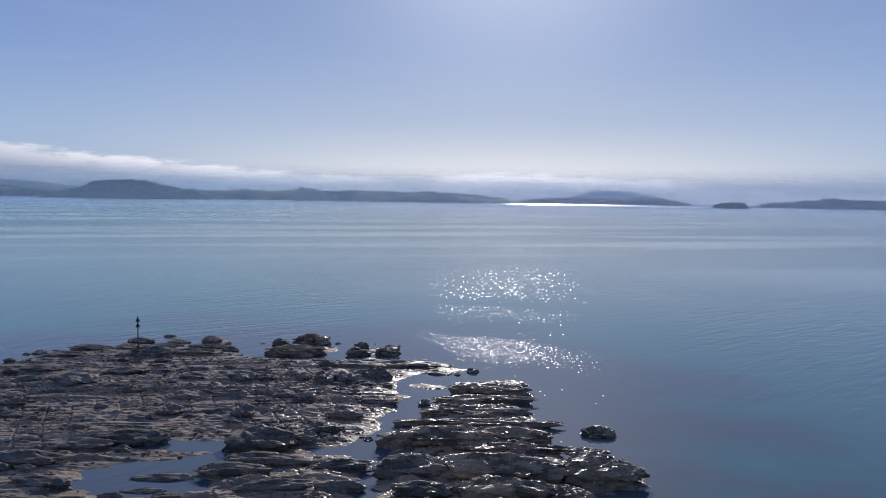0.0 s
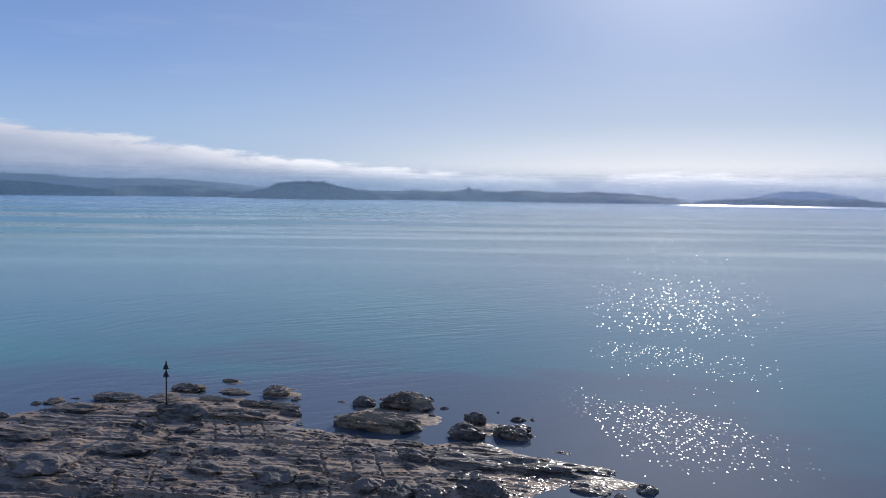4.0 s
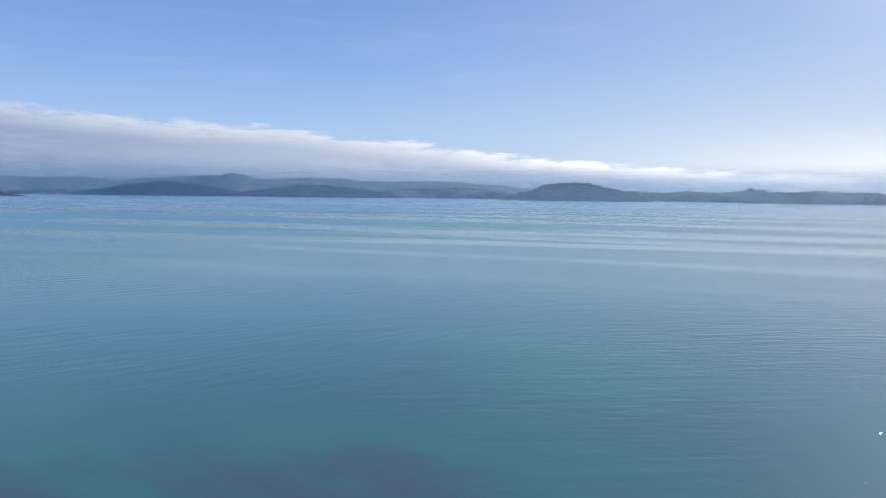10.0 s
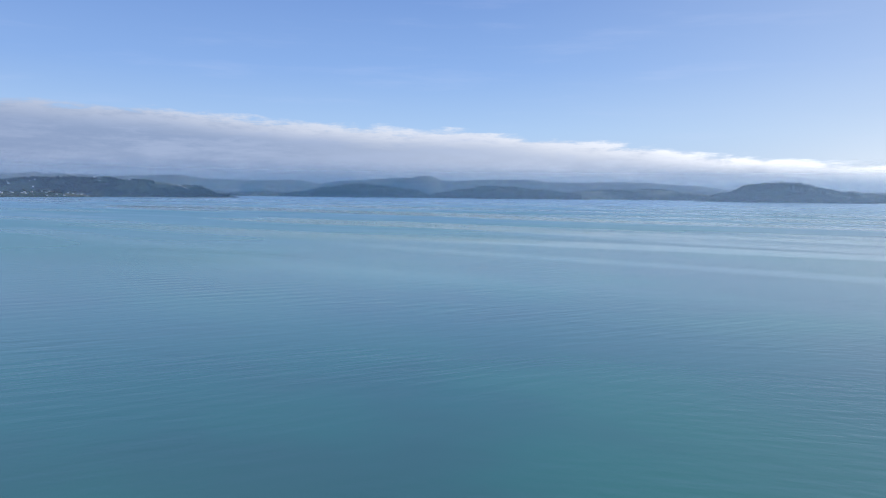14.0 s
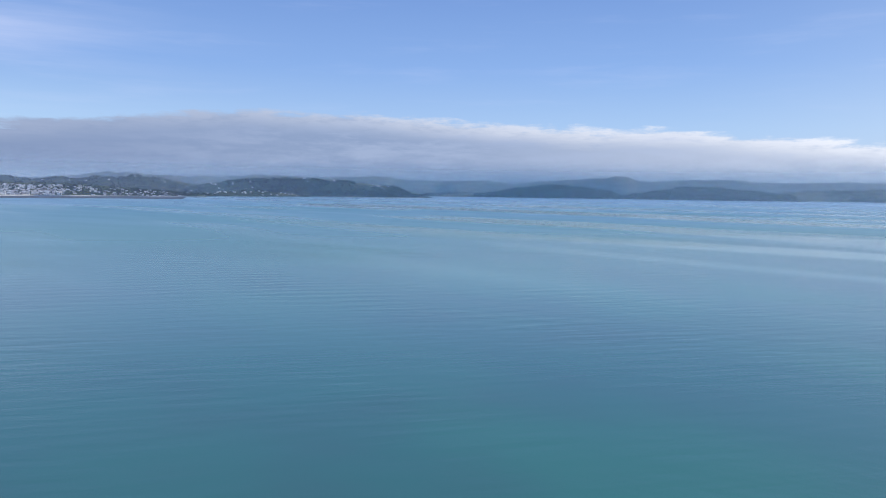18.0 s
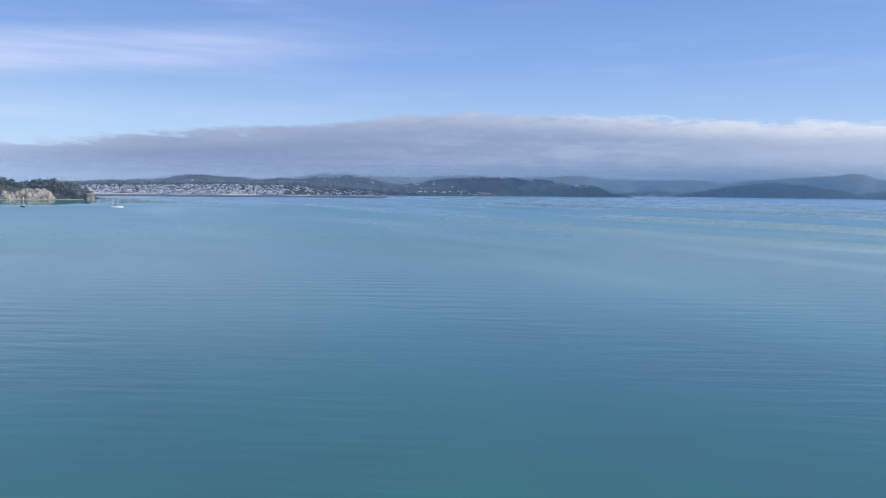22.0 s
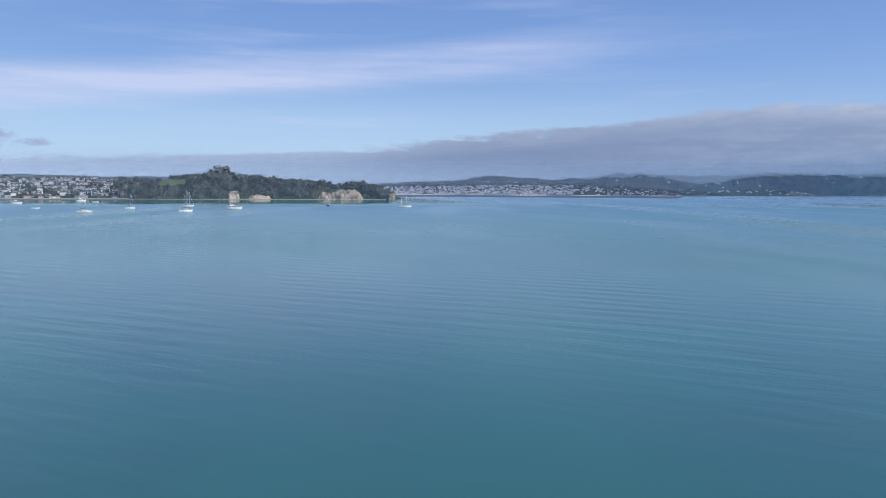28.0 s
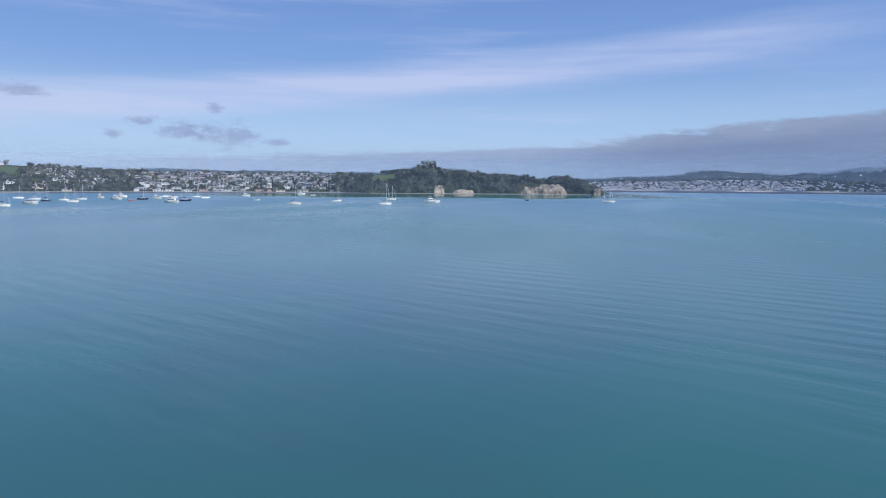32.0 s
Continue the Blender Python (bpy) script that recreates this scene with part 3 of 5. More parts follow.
def box(w, d, h, at=(0, 0, 0), bevel=0.0, turn=None):
    bm = bmesh.new()
    bmesh.ops.create_cube(bm, size=1.0)
    bmesh.ops.scale(bm, vec=(w, d, h), verts=bm.verts)
    if bevel:
        bmesh.ops.bevel(bm, geom=bm.edges[:], offset=bevel, segments=2, affect="EDGES", profile=0.5)
    if turn:
        bmesh.ops.transform(bm, matrix=turn, verts=bm.verts)
    bmesh.ops.translate(bm, vec=at, verts=bm.verts)
    return bm


def tube(a, b, r, r2=None, sides=8):
    a, b = Vector(a), Vector(b)
    bm = bmesh.new()
    bmesh.ops.create_cone(bm, cap_ends=True, segments=sides, radius1=r, radius2=r if r2 is None else r2, depth=(b - a).length)
    m = Matrix.Translation((a + b) / 2) @ (b - a).to_track_quat("Z", "Y").to_matrix().to_4x4()
    bmesh.ops.transform(bm, matrix=m, verts=bm.verts)
    return bm


def lattice(ix, iy, seed):
    h = (ix.astype(np.int64) * 374761393 + iy.astype(np.int64) * 668265263 + seed * 974634777) & 0xFFFFFFFF
    h = ((h ^ (h >> 13)) * 1274126177) & 0xFFFFFFFF
    return ((h ^ (h >> 16)) & 0xFFFF) / 65535.0


def value_noise(x, y, seed=0):
    x, y = np.asarray(x, float), np.asarray(y, float)
    ix, iy = np.floor(x), np.floor(y)
    fx, fy = x - ix, y - iy
    fx, fy = fx * fx * (3 - 2 * fx), fy * fy * (3 - 2 * fy)
    a, b = lattice(ix, iy, seed), lattice(ix + 1, iy, seed)
    c, d = lattice(ix, iy + 1, seed), lattice(ix + 1, iy + 1, seed)
    return (a * (1 - fx) + b * fx) * (1 - fy) + (c * (1 - fx) + d * fx) * fy


def fbm(x, y, seed=0, octaves=4, gain=0.5):
    total, amp, norm = 0.0, 1.0, 0.0
    for o in range(octaves):
        total = total + amp * value_noise(np.asarray(x) * 2**o + 17.3 * o, np.asarray(y) * 2**o - 9.1 * o, seed + o)
        norm, amp = norm + amp, amp * gain
    return total / norm - 0.5


def grid_faces(rows, cols):
    k = np.arange(rows * cols).reshape(rows, cols)
    return np.stack([k[:-1, :-1], k[:-1, 1:], k[1:, 1:], k[1:, :-1]], -1).reshape(-1, 4)


def smoothstep(v, a, b):
    u = np.clip((np.asarray(v, float) - a) / (b - a), 0, 1)
    return u * u * (3 - 2 * u)


# ------------------------------------------------------------------ sea and haze
def ring_sheet(name, radii, sectors, mat, centre, z):
    verts, faces = [(centre[0], centre[1], z)], []
    for r in radii:
        verts += [(centre[0] + r * math.cos(2 * math.pi * k / sectors), centre[1] + r * math.sin(2 * math.pi * k / sectors), z) for k in range(sectors)]
    for k in range(sectors):
        faces.append((0, 1 + k, 1 + (k + 1) % sectors))
        for i in range(len(radii) - 1):
            a, b = 1 + i * sectors, 1 + (i + 1) * sectors
            faces.append((a + k, b + k, b + (k + 1) % sectors, a + (k + 1) % sectors))
    return new(name, raw_mesh(name, verts, faces, mat))


tagged(ring_sheet("water", (100, 400, 1200, 3000, 9000), 96, SEA, (-20, 100), 0.0), "calm teal-blue sea with long pale slicks and sun glitter", "sea", kind="structure")


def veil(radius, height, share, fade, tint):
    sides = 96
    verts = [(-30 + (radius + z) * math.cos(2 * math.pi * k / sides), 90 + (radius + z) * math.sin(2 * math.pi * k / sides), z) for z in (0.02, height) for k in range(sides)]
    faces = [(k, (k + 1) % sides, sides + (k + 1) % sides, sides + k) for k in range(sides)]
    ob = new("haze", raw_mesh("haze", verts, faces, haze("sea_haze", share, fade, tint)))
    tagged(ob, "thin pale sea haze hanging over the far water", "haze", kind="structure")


# added shells stand in for haze; the blue of airlight is in their tint
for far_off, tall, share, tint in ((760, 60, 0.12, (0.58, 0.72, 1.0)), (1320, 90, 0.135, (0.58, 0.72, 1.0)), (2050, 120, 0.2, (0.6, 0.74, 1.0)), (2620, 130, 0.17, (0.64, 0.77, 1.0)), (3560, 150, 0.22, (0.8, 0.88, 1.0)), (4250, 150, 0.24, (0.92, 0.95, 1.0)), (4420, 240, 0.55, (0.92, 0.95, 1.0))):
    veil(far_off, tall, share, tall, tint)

# ------------------------------------------------------------------ the reef
MAIN_REEF = [(-88, 52), (-64, 75), (-51, 81), (-46, 88), (-42.5, 91.5), (-33, 93), (-27, 91.5), (-24.6, 87.2), (-19, 86.6), (-12.5, 85), (-9.5, 87.5), (-4, 86), (-1, 82.5),
             (-4, 78), (-4.8, 72), (-3, 70), (-5.5, 64), (-5.2, 60), (-7.5, 55), (-5.5, 51), (-5.8, 38), (-9, 31), (-15, 28), (-22, 22), (-31, 24), (-40, 17), (-52, 20), (-61, 14), (-66, 24), (-76, 23), (-80, 36), (-90, 40)]
EAST_LEDGES = [(-3.6, 40), (-4.6, 50), (-4.0, 58), (-1.8, 62.5), (-1.0, 67), (2.0, 72.5), (8.6, 73.2), (8.8, 70), (7.8, 66), (9.6, 61.5), (8.6, 57), (9.6, 54), (8.4, 47), (9, 38), (0, 30)]
SKERRIES = [(-18, 91.3, 4.6, 3.2), (13.4, 60.2, 1.4, 0.8), (11.8, 50.0, 2.9, 2.6), (11.2, 55.4, 1.8, 0.5), (-2.2, 74.2, 1.9, 0.9), (1.0, 81.8, 2.0, 1.2), (-40, 93.6, 2.6, 1.4), (-35.2, 95.2, 2.4, 1.0), (-31, 95.6, 2.0, 1.4), (-37.6, 98.2, 1.4, 0.6), (-9.5, 90.2, 2.2, 1.8), (-6.6, 90.0, 1.8, 1.2)]
POOLS = [(-19.4, 55.1, 4.4, 1.2), (-20.4, 48.6, 4.6, 3.6), (-17.6, 51.6, 2.4, 1.6), (-9.2, 54.6, 1.8, 0.5)]


def inside_outline(x, y, outline):
    """Metres inside a closed outline; negative outside it."""
    away, within = np.full(np.shape(x), 1e9), np.zeros(np.shape(x), bool)
    for (ax, ay), (bx, by) in zip(outline, outline[1:] + outline[:1]):
        t = np.clip(((x - ax) * (bx - ax) + (y - ay) * (by - ay)) / ((bx - ax) ** 2 + (by - ay) ** 2), 0, 1)
        away = np.minimum(away, np.hypot(x - ax - t * (bx - ax), y - ay - t * (by - ay)))
        if ay != by:
            within ^= ((ay > y) != (by > y)) & (x < (bx - ax) * (y - ay) / (by - ay) + ax)
    return np.where(within, away, -away)


def oval(x, y, cx, cy, rx, ry):
    return (1 - np.hypot((x - cx) / rx, (y - cy) / ry)) * min(rx, ry)


def reef_edge(x, y):
    """Metres inside the reef's edge, roughly; negative in the water."""
    inside = np.maximum(inside_outline(x, y, MAIN_REEF), inside_outline(x, y, EAST_LEDGES))
    for spot in SKERRIES:
        inside = np.maximum(inside, oval(x, y, *spot))
    for spot in POOLS:
        inside = np.minimum(inside, -oval(x, y, *spot))
    return inside + 2.4 * fbm(x / 6, y / 2.6, 3) + 1.5 * fbm(x / 1.8, y / 0.7, 5)


def reef_height(x, y):
    x, y = np.asarray(x, float), np.asarray(y, float)
    inside = reef_edge(x, y)
    east = smoothstep(x, -5.5, -3.0) * smoothstep(y, 76, 72)
    z = np.where(inside > 0, (0.16 + 0.16 * east) * (1 - np.exp(-np.maximum(inside, 0) / 1.3)), 0.4 * inside)
    over = smoothstep(inside, -0.3, 2.2) * (1 - 0.4 * smoothstep(y, 76, 90)) * (1 + 0.5 * east)
    v = y - 0.13 * np.minimum(x + 8, 0) + 2.2 * fbm(x / 14, y / 9, 11, 3)
    for spacing, amp, seed in ((2.7, 0.30, 21), (0.95, 0.22, 27), (0.46, 0.15, 31)):
        row = np.floor(v / spacing)
        step = v / spacing - row
        strength = smoothstep(value_noise(x / (spacing * 4.5) + 3.7 * row, row * 1.7, seed), 0.25, 0.85)
        saw = np.where(step < 0.1, step / 0.1, 1 - (step - 0.1) / 0.9)
        z = z + over * amp * strength * (saw - 0.32)
    joint = x + 0.55 * y + 1.5 * fbm(x / 8, y / 8, 41, 2)
    crack = np.abs(joint / 2.3 - np.floor(joint / 2.3) - 0.5)
    z = z - over * 0.16 * smoothstep(crack, 0.07, 0.0) * smoothstep(value_noise(x / 6, y / 6, 43), 0.4, 0.7)
    z = z + over * (0.3 * fbm(x / 7, y / 4, 51, 3) + 0.24 * fbm(x / 1.5, y / 0.5, 55, 5, 0.72))
    mound = smoothstep(value_noise(x / 2.2, y / 1.2, 57) * 0.7 + 0.3 * value_noise(x / 0.8, y / 0.5, 58), 0.56, 0.82)
    return z + over * 0.22 * mound


def build_reef():
    xs = np.concatenate([np.arange(-98, -60, 0.5), np.arange(-60, 18, 0.13)])
    ys = np.concatenate([np.arange(-8, 42, 0.6), np.arange(42, 102, 0.13)])
    gx, gy = np.meshgrid(xs, ys)
    gz = reef_height(gx, gy)
    faces = grid_faces(len(ys), len(xs))
    faces = faces[gz.ravel()[faces].max(1) > -0.5]
    used = np.unique(faces)
    order = np.full(gx.size, -1)
    order[used] = np.arange(len(used))
    verts = np.stack([gx.ravel(), gy.ravel(), gz.ravel()], -1)[used]
    ob = new("ground", raw_mesh("ground", verts, order[faces], REEF, smooth=False))
    tagged(ob, "wet brown layered rock reef with ledges and tide pools", "reef", kind="structure")


build_reef()


def ledge_mesh(seed, layers, mat, boxy=0.45, fine=4):
    """A block of bedded rock: flat-topped, stepped along its beds, ragged in plan. About two metres across and one high."""
    rng = random.Random(seed)
    bm = bmesh.new()
    bmesh.ops.create_icosphere(bm, subdivisions=fine, radius=1.0)
    off = Vector((rng.uniform(-50, 50), rng.uniform(-50, 50), rng.uniform(-50, 50)))
    for v in bm.verts:
        p = v.co.copy()
        z = math.copysign(abs(p.z) ** boxy, p.z)
        flat = Vector((p.x, p.y, 0))
        if flat.length > 1e-4:
            flat = flat.normalized() * min(flat.length * 1.12, 1.0)
        bed = math.floor((z + 0.07 * p.x) * layers)
        side = noise.noise(Vector((p.x * 1.3, p.y * 1.3, bed * 3.1)) + off)
        ragged = noise.fractal(Vector((p.x * 1.6, p.y * 1.6, bed * 0.35)) + off, 0.8, 2.1, 4)
        lump = noise.fractal(p * 2.6 + off, 0.8, 2.0, 4)
        grow = 1 + 0.30 * ragged + 0.16 * side
        step = 0.16 * math.floor(2.2 * noise.noise(Vector((p.x * 1.1, p.y * 2.6, 5.0)) + off) * 2) / 2
        top = 1 + step + 0.16 * noise.fractal(Vector((p.x * 2.6, p.y * 5.0, 5.0)) + off, 0.7, 2.0, 5) if z > 0 else 1.0
        v.co = Vector((flat.x * grow, flat.y * grow, (z * 0.7 + round(z * layers) / layers * 0.3) * top)) + p * 0.07 * lump
    me = bpy.data.meshes.new("rock")
    bm.to_mesh(me)
    bm.free()
    me.materials.append(mat)
    return me


BLOCKS = [ledge_mesh(s, n, BOULDER, b) for s, n, b in ((1, 4, 0.7), (2, 5, 0.6), (3, 4, 0.8), (4, 6, 0.55), (5, 4, 0.75), (6, 5, 0.6))]
SLABS = [ledge_mesh(s, n, TAN_ROCK, b, 5) for s, n, b in ((11, 7, 0.42), (12, 6, 0.5), (13, 8, 0.38), (14, 6, 0.46), (15, 7, 0.55))]


def rock(mesh, x, y, a, b, h, turn, label, group):
    ob = new("rock", mesh)
    z = float(reef_height(x, y))
    ob.matrix_basis = Matrix.LocRotScale((x, y, min(max(z, -0.15), 0.25)), Euler((0, 0, turn)), (a, b, h))
    tagged(ob, label, "rock", group)
    return ob


def scatter_rocks():
    """Blocks, slabs and stones: east, north, half length, half width, height."""
    rng = random.Random(7)
    for x, y, a, b, h in [(5.0, 71.6, 3.9, 1.5, 0.84), (3.9, 68.2, 4.7, 0.8, 0.44), (3.4, 64.1, 4.4, 1.1, 0.6), (3.5, 61.1, 6.4, 0.7, 0.4), (-0.0, 56.2, 4.3, 1.5, 1.1), (6.1, 57.4, 2.9, 1.1, 0.75),
                          (4.6, 54.6, 4.7, 0.7, 0.44), (4.4, 49.8, 4.8, 1.6, 1.2), (3.9, 46.2, 3.1, 1.1, 0.94), (11.4, 49.3, 2.7, 1.7, 1.35), (13.4, 59.4, 1.4, 0.9, 0.66), (11.4, 55.1, 1.8, 0.6, 0.4), (8.4, 46.1, 1.6, 0.9, 0.73)]:
        rock(rng.choice(SLABS), x, y, a, b, h, rng.uniform(-0.06, 0.08), "brown layered rock slab with a wet gleaming edge", "reef slabs")
    for x, y, a, b, h in [(-17.4, 94.8, 2.2, 1.5, 1.15), (-18.2, 88.6, 3.3, 1.5, 1.0), (-40.1, 94.3, 1.7, 1.1, 0.5), (-37.8, 98.3, 0.8, 0.4, 0.2), (-35.2, 94.6, 1.4, 0.7, 0.36),
                          (-35.2, 91.4, 1.8, 0.5, 0.33), (-31.0, 95.2, 1.2, 1.1, 0.65), (-31.0, 91.0, 1.7, 0.6, 0.44), (-28.3, 91.1, 1.5, 0.7, 0.45), (-39.8, 89.9, 1.7, 1.1, 0.5), (-44.0, 89.2, 2.8, 0.9, 0.5), (-6.8, 89.3, 1.5, 1.0, 0.8), (-31.0, 87.1, 2.6, 1.1, 0.49)]:
        rock(rng.choice(SLABS), x, y, a, b, h, rng.uniform(-0.1, 0.15), "tan weathered rock slab standing in shallow water", "reef slabs")
    for x, y, a, b, h in [(-35.5, 86.3, 2.4, 1.6, 0.83), (-45.6, 85.0, 2.1, 1.0, 0.39), (-9.2, 82.0, 2.7, 1.0, 0.48), (-4.8, 82.4, 3.5, 1.1, 0.51), (-2.4, 86.5, 0.8, 0.4, 0.2), (0.1, 83.3, 1.5, 0.8, 0.38), (-0.2, 79.9, 1.4, 0.9, 0.46),
                          (-21.5, 94.3, 1.1, 0.8, 0.8), (-10.3, 91.6, 0.9, 0.7, 0.95), (-10.4, 88.2, 1.5, 1.1, 1.0), (0.8, 64.1, 1.8, 0.8, 0.6), (-2.0, 49.7, 2.6, 1.4, 1.15), (-1.0, 45.9, 1.9, 1.0, 0.85)]:
        rock(rng.choice(BLOCKS), x, y, a, b, h, rng.uniform(-0.15, 0.15), "large dark weed-covered boulder on the wet rock reef", "reef boulders")
    for x, y, a, b, h in [(-37.7, 72.4, 2.2, 1.7, 1.0), (-34.6, 77.1, 2.0, 1.1, 0.52), (-30.3, 77.9, 0.9, 0.8, 0.48), (-21.2, 75.4, 1.6, 1.3, 0.81), (-26.7, 75.6, 1.4, 0.8, 0.4), (-17.6, 62.3, 1.1, 1.0, 0.83), (-24.4, 63.1, 1.2, 1.0, 0.6),
                          (-30.5, 57.4, 1.4, 0.9, 0.56), (-24.4, 55.7, 2.7, 1.2, 0.9), (-14.2, 55.1, 2.8, 1.6, 1.2), (-12.7, 51.4, 3.1, 0.8, 0.57), (-14.7, 75.4, 0.8, 0.8, 0.64), (-12.4, 74.8, 1.1, 1.0, 0.95), (-10.3, 75.0, 1.2, 1.0, 0.88),
                          (-7.1, 76.5, 1.6, 1.2, 0.85), (-8.5, 62.7, 1.6, 1.2, 0.76), (-15.3, 68.7, 1.1, 0.9, 0.53)]:
        rock(rng.choice(BLOCKS), x, y, a, b, h, rng.uniform(-0.25, 0.25), "dark rounded weedy boulder on the flat reef", "reef boulders")
    for x, y, a, b, h in [(-43.9, 77.6, 2.0, 1.0, 0.44), (-46.7, 76.2, 0.8, 0.7, 0.44), (-19.1, 48.7, 2.0, 0.6, 0.42), (-19.6, 46.4, 1.4, 0.4, 0.32), (-9.9, 58.8, 1.5, 1.0, 0.65), (-12.0, 56.1, 2.1, 0.6, 0.4), (-20.5, 68.7, 1.7, 0.9, 0.48),
                          (-13.0, 67.4, 1.1, 1.0, 0.64), (-30.0, 50.6, 2.3, 1.1, 0.76), (-26.7, 46.7, 2.0, 0.7, 0.5), (-14.6, 49.3, 2.5, 0.8, 0.6), (-7.1, 50.6, 1.9, 0.7, 0.53), (-6.8, 46.9, 1.6, 0.6, 0.48), (-11.2, 46.5, 2.4, 0.7, 0.57),
                          (-9.0, 70.0, 1.1, 0.6, 0.36), (-6.0, 67.6, 1.7, 0.8, 0.46), (-27.6, 53.8, 2.2, 0.8, 0.52), (-25.0, 68.2, 1.5, 1.0, 0.55)]:
        rock(rng.choice(BLOCKS), x, y, a, b, h, rng.uniform(-0.1, 0.2), "low dark weedy ledge of the flat reef", "reef boulders")
    # loose stones at the seaward edge
    for x, y, s, h in [(-50.7, 86.1, 0.5, 0.3), (-49.6, 87.0, 0.9, 0.4), (-48.5, 88.5, 0.5, 0.2), (-28.4, 94.1, 0.5, 0.35), (-23.9, 94.7, 0.4, 0.25), (-14.5, 92.6, 0.3, 0.2), (-14.0, 95.2, 0.4, 0.3), (-10.9, 92.9, 0.7, 0.5), (-6.9, 93.6, 0.6, 0.4),
                       (-5.6, 94.1, 0.3, 0.25), (-8.9, 95.4, 0.25, 0.2), (-9.6, 93.1, 0.25, 0.2), (3.6, 80.7, 0.7, 0.5), (1.8, 79.2, 0.4, 0.3), (-19.8, 98.1, 0.3, 0.2), (-26.2, 89.4, 0.5, 0.3), (-24.9, 87.3, 0.4, 0.3), (-5.9, 57.2, 0.4, 0.3), (-1.6, 67.4, 0.6, 0.5)]:
        rock(rng.choice(BLOCKS), x, y, s, s * 0.8, h, rng.uniform(0, 3), "small dark wet stone at the edge of the reef", "reef stones")
    count = 0
    while count < 230:
        x, y = rng.uniform(-60, 8), rng.uniform(43, 90)
        if float(reef_edge(np.array(x), np.array(y))) < 0.6 or float(value_noise(x / 7, y / 4, 61)) < 0.42:
            continue
        s = 0.18 + 0.6 * rng.random() ** 2.2
        rock(rng.choice(BLOCKS), x, y, s * rng.uniform(1.0, 1.9), s * rng.uniform(0.7, 1.0), s * rng.uniform(0.4, 0.8), rng.uniform(-0.4, 0.4), "dark weedy stone lying on the layered reef", "reef stones")
        count += 1


scatter_rocks()


def rubble():
    """Shards of broken rock strewn over the reef."""
    rng = np.random.RandomState(5)
    corners = np.array([(a, b, c) for a in (-1, 1) for b in (-1, 1) for c in (-1, 1)], float)
    quads = [(0, 1, 3, 2), (4, 6, 7, 5), (0, 4, 5, 1), (2, 3, 7, 6), (0, 2, 6, 4), (1, 5, 7, 3)]
    tris = np.array([t for a, b, c, d in quads for t in ((a, b, c), (a, c, d))])
    x, y = rng.uniform(-60, 10, 60000), rng.uniform(43, 90, 60000)
    z = reef_height(x, y)
    good = (z > 0.02) & (value_noise(x / 5, y / 2.4, 63) + 0.5 * value_noise(x / 1.5, y / 1.1, 64) > 0.72)
    x, y, z = x[good][:4200], y[good][:4200], z[good][:4200]
    verts, faces = [], []
    for k in range(len(x)):
        size = 0.04 + 0.1 * rng.uniform() ** 2.5
        shape = corners * (size * rng.uniform(0.9, 2.0), size, size * rng.uniform(0.4, 0.8)) * rng.uniform(0.55, 1.2, (8, 3))
        a = rng.normal(0, 0.5)
        turned = np.stack([shape[:, 0] * np.cos(a) - shape[:, 1] * np.sin(a), shape[:, 0] * np.sin(a) + shape[:, 1] * np.cos(a), shape[:, 2] + shape[:, 1] * rng.normal(0, 0.3)], -1)
        verts.append(turned + (x[k], y[k], z[k] + size * 0.15))
        faces.append(tris + 8 * k)
    ob = new("rubble", raw_mesh("rubble", np.concatenate(verts), np.concatenate(faces), SHARDS))
    tagged(ob, "broken brown rock shards strewn over the wet reef", "rubble", kind="stuff")


rubble()


def topmark_cone(z, r, h):
    """An upward cone of sheet steel with a rim and a short collar."""
    bm = bmesh.new()
    bmesh.ops.create_cone(bm, cap_ends=True, segments=20, radius1=r, radius2=0.03, depth=h)
    bmesh.ops.translate(bm, vec=(0, 0, z + h / 2), verts=bm.verts)
    for zz, rr, hh in ((z - 0.03, r * 1.02, 0.06), (z + h + 0.04, 0.06, 0.12)):
        made = bmesh.ops.create_cone(bm, cap_ends=True, segments=20, radius1=rr, radius2=rr, depth=hh)["verts"]
        bmesh.ops.translate(bm, vec=(0, 0, zz), verts=made)
    return bm


def beacon(x, y, ground, top):
    root = new("beacon")
    root.location = (x, y, ground)
    tall = top - ground
    part("pole", tube((0, 0, -0.3), (0, 0, tall - 0.1), 0.075, 0.06, 12), STEEL, root)
    part("topmark", topmark_cone(tall - 0.55, 0.27, 0.5), TOPMARK, root, "black upward cone topmark")
    part("topmark", topmark_cone(tall - 1.22, 0.27, 0.5), TOPMARK, root, "black upward cone topmark")
    part("collar", tube((0, 0, 0.25), (0, 0, 0.4), 0.13, 0.13, 12), STEEL, root)
    bm = bmesh.new()
    bmesh.ops.create_cone(bm, cap_ends=True, segments=10, radius1=0.5, radius2=0.24, depth=0.5)
    for v in bm.verts:
        v.co += Vector((noise.noise(v.co * 2.1), noise.noise(v.co * 2.1 + Vector((9, 0, 0))), 0)) * 0.16
    bmesh.ops.translate(bm, vec=(0, 0, -0.12), verts=bm.verts)
    part("footing", bm, CONCRETE, root, "rough weed-stained concrete footing")
    for k in range(3):
        a = 2 * math.pi * k / 3
        part("bolt", tube((0.2 * math.cos(a), 0.2 * math.sin(a), 0.2), (0.2 * math.cos(a), 0.2 * math.sin(a), 0.32), 0.025, sides=6), STEEL, root)
    tagged(root, "dark steel channel beacon pole with two black cones", "beacon")


beacon(-37.1, 86.2, 0.85, 4.85)

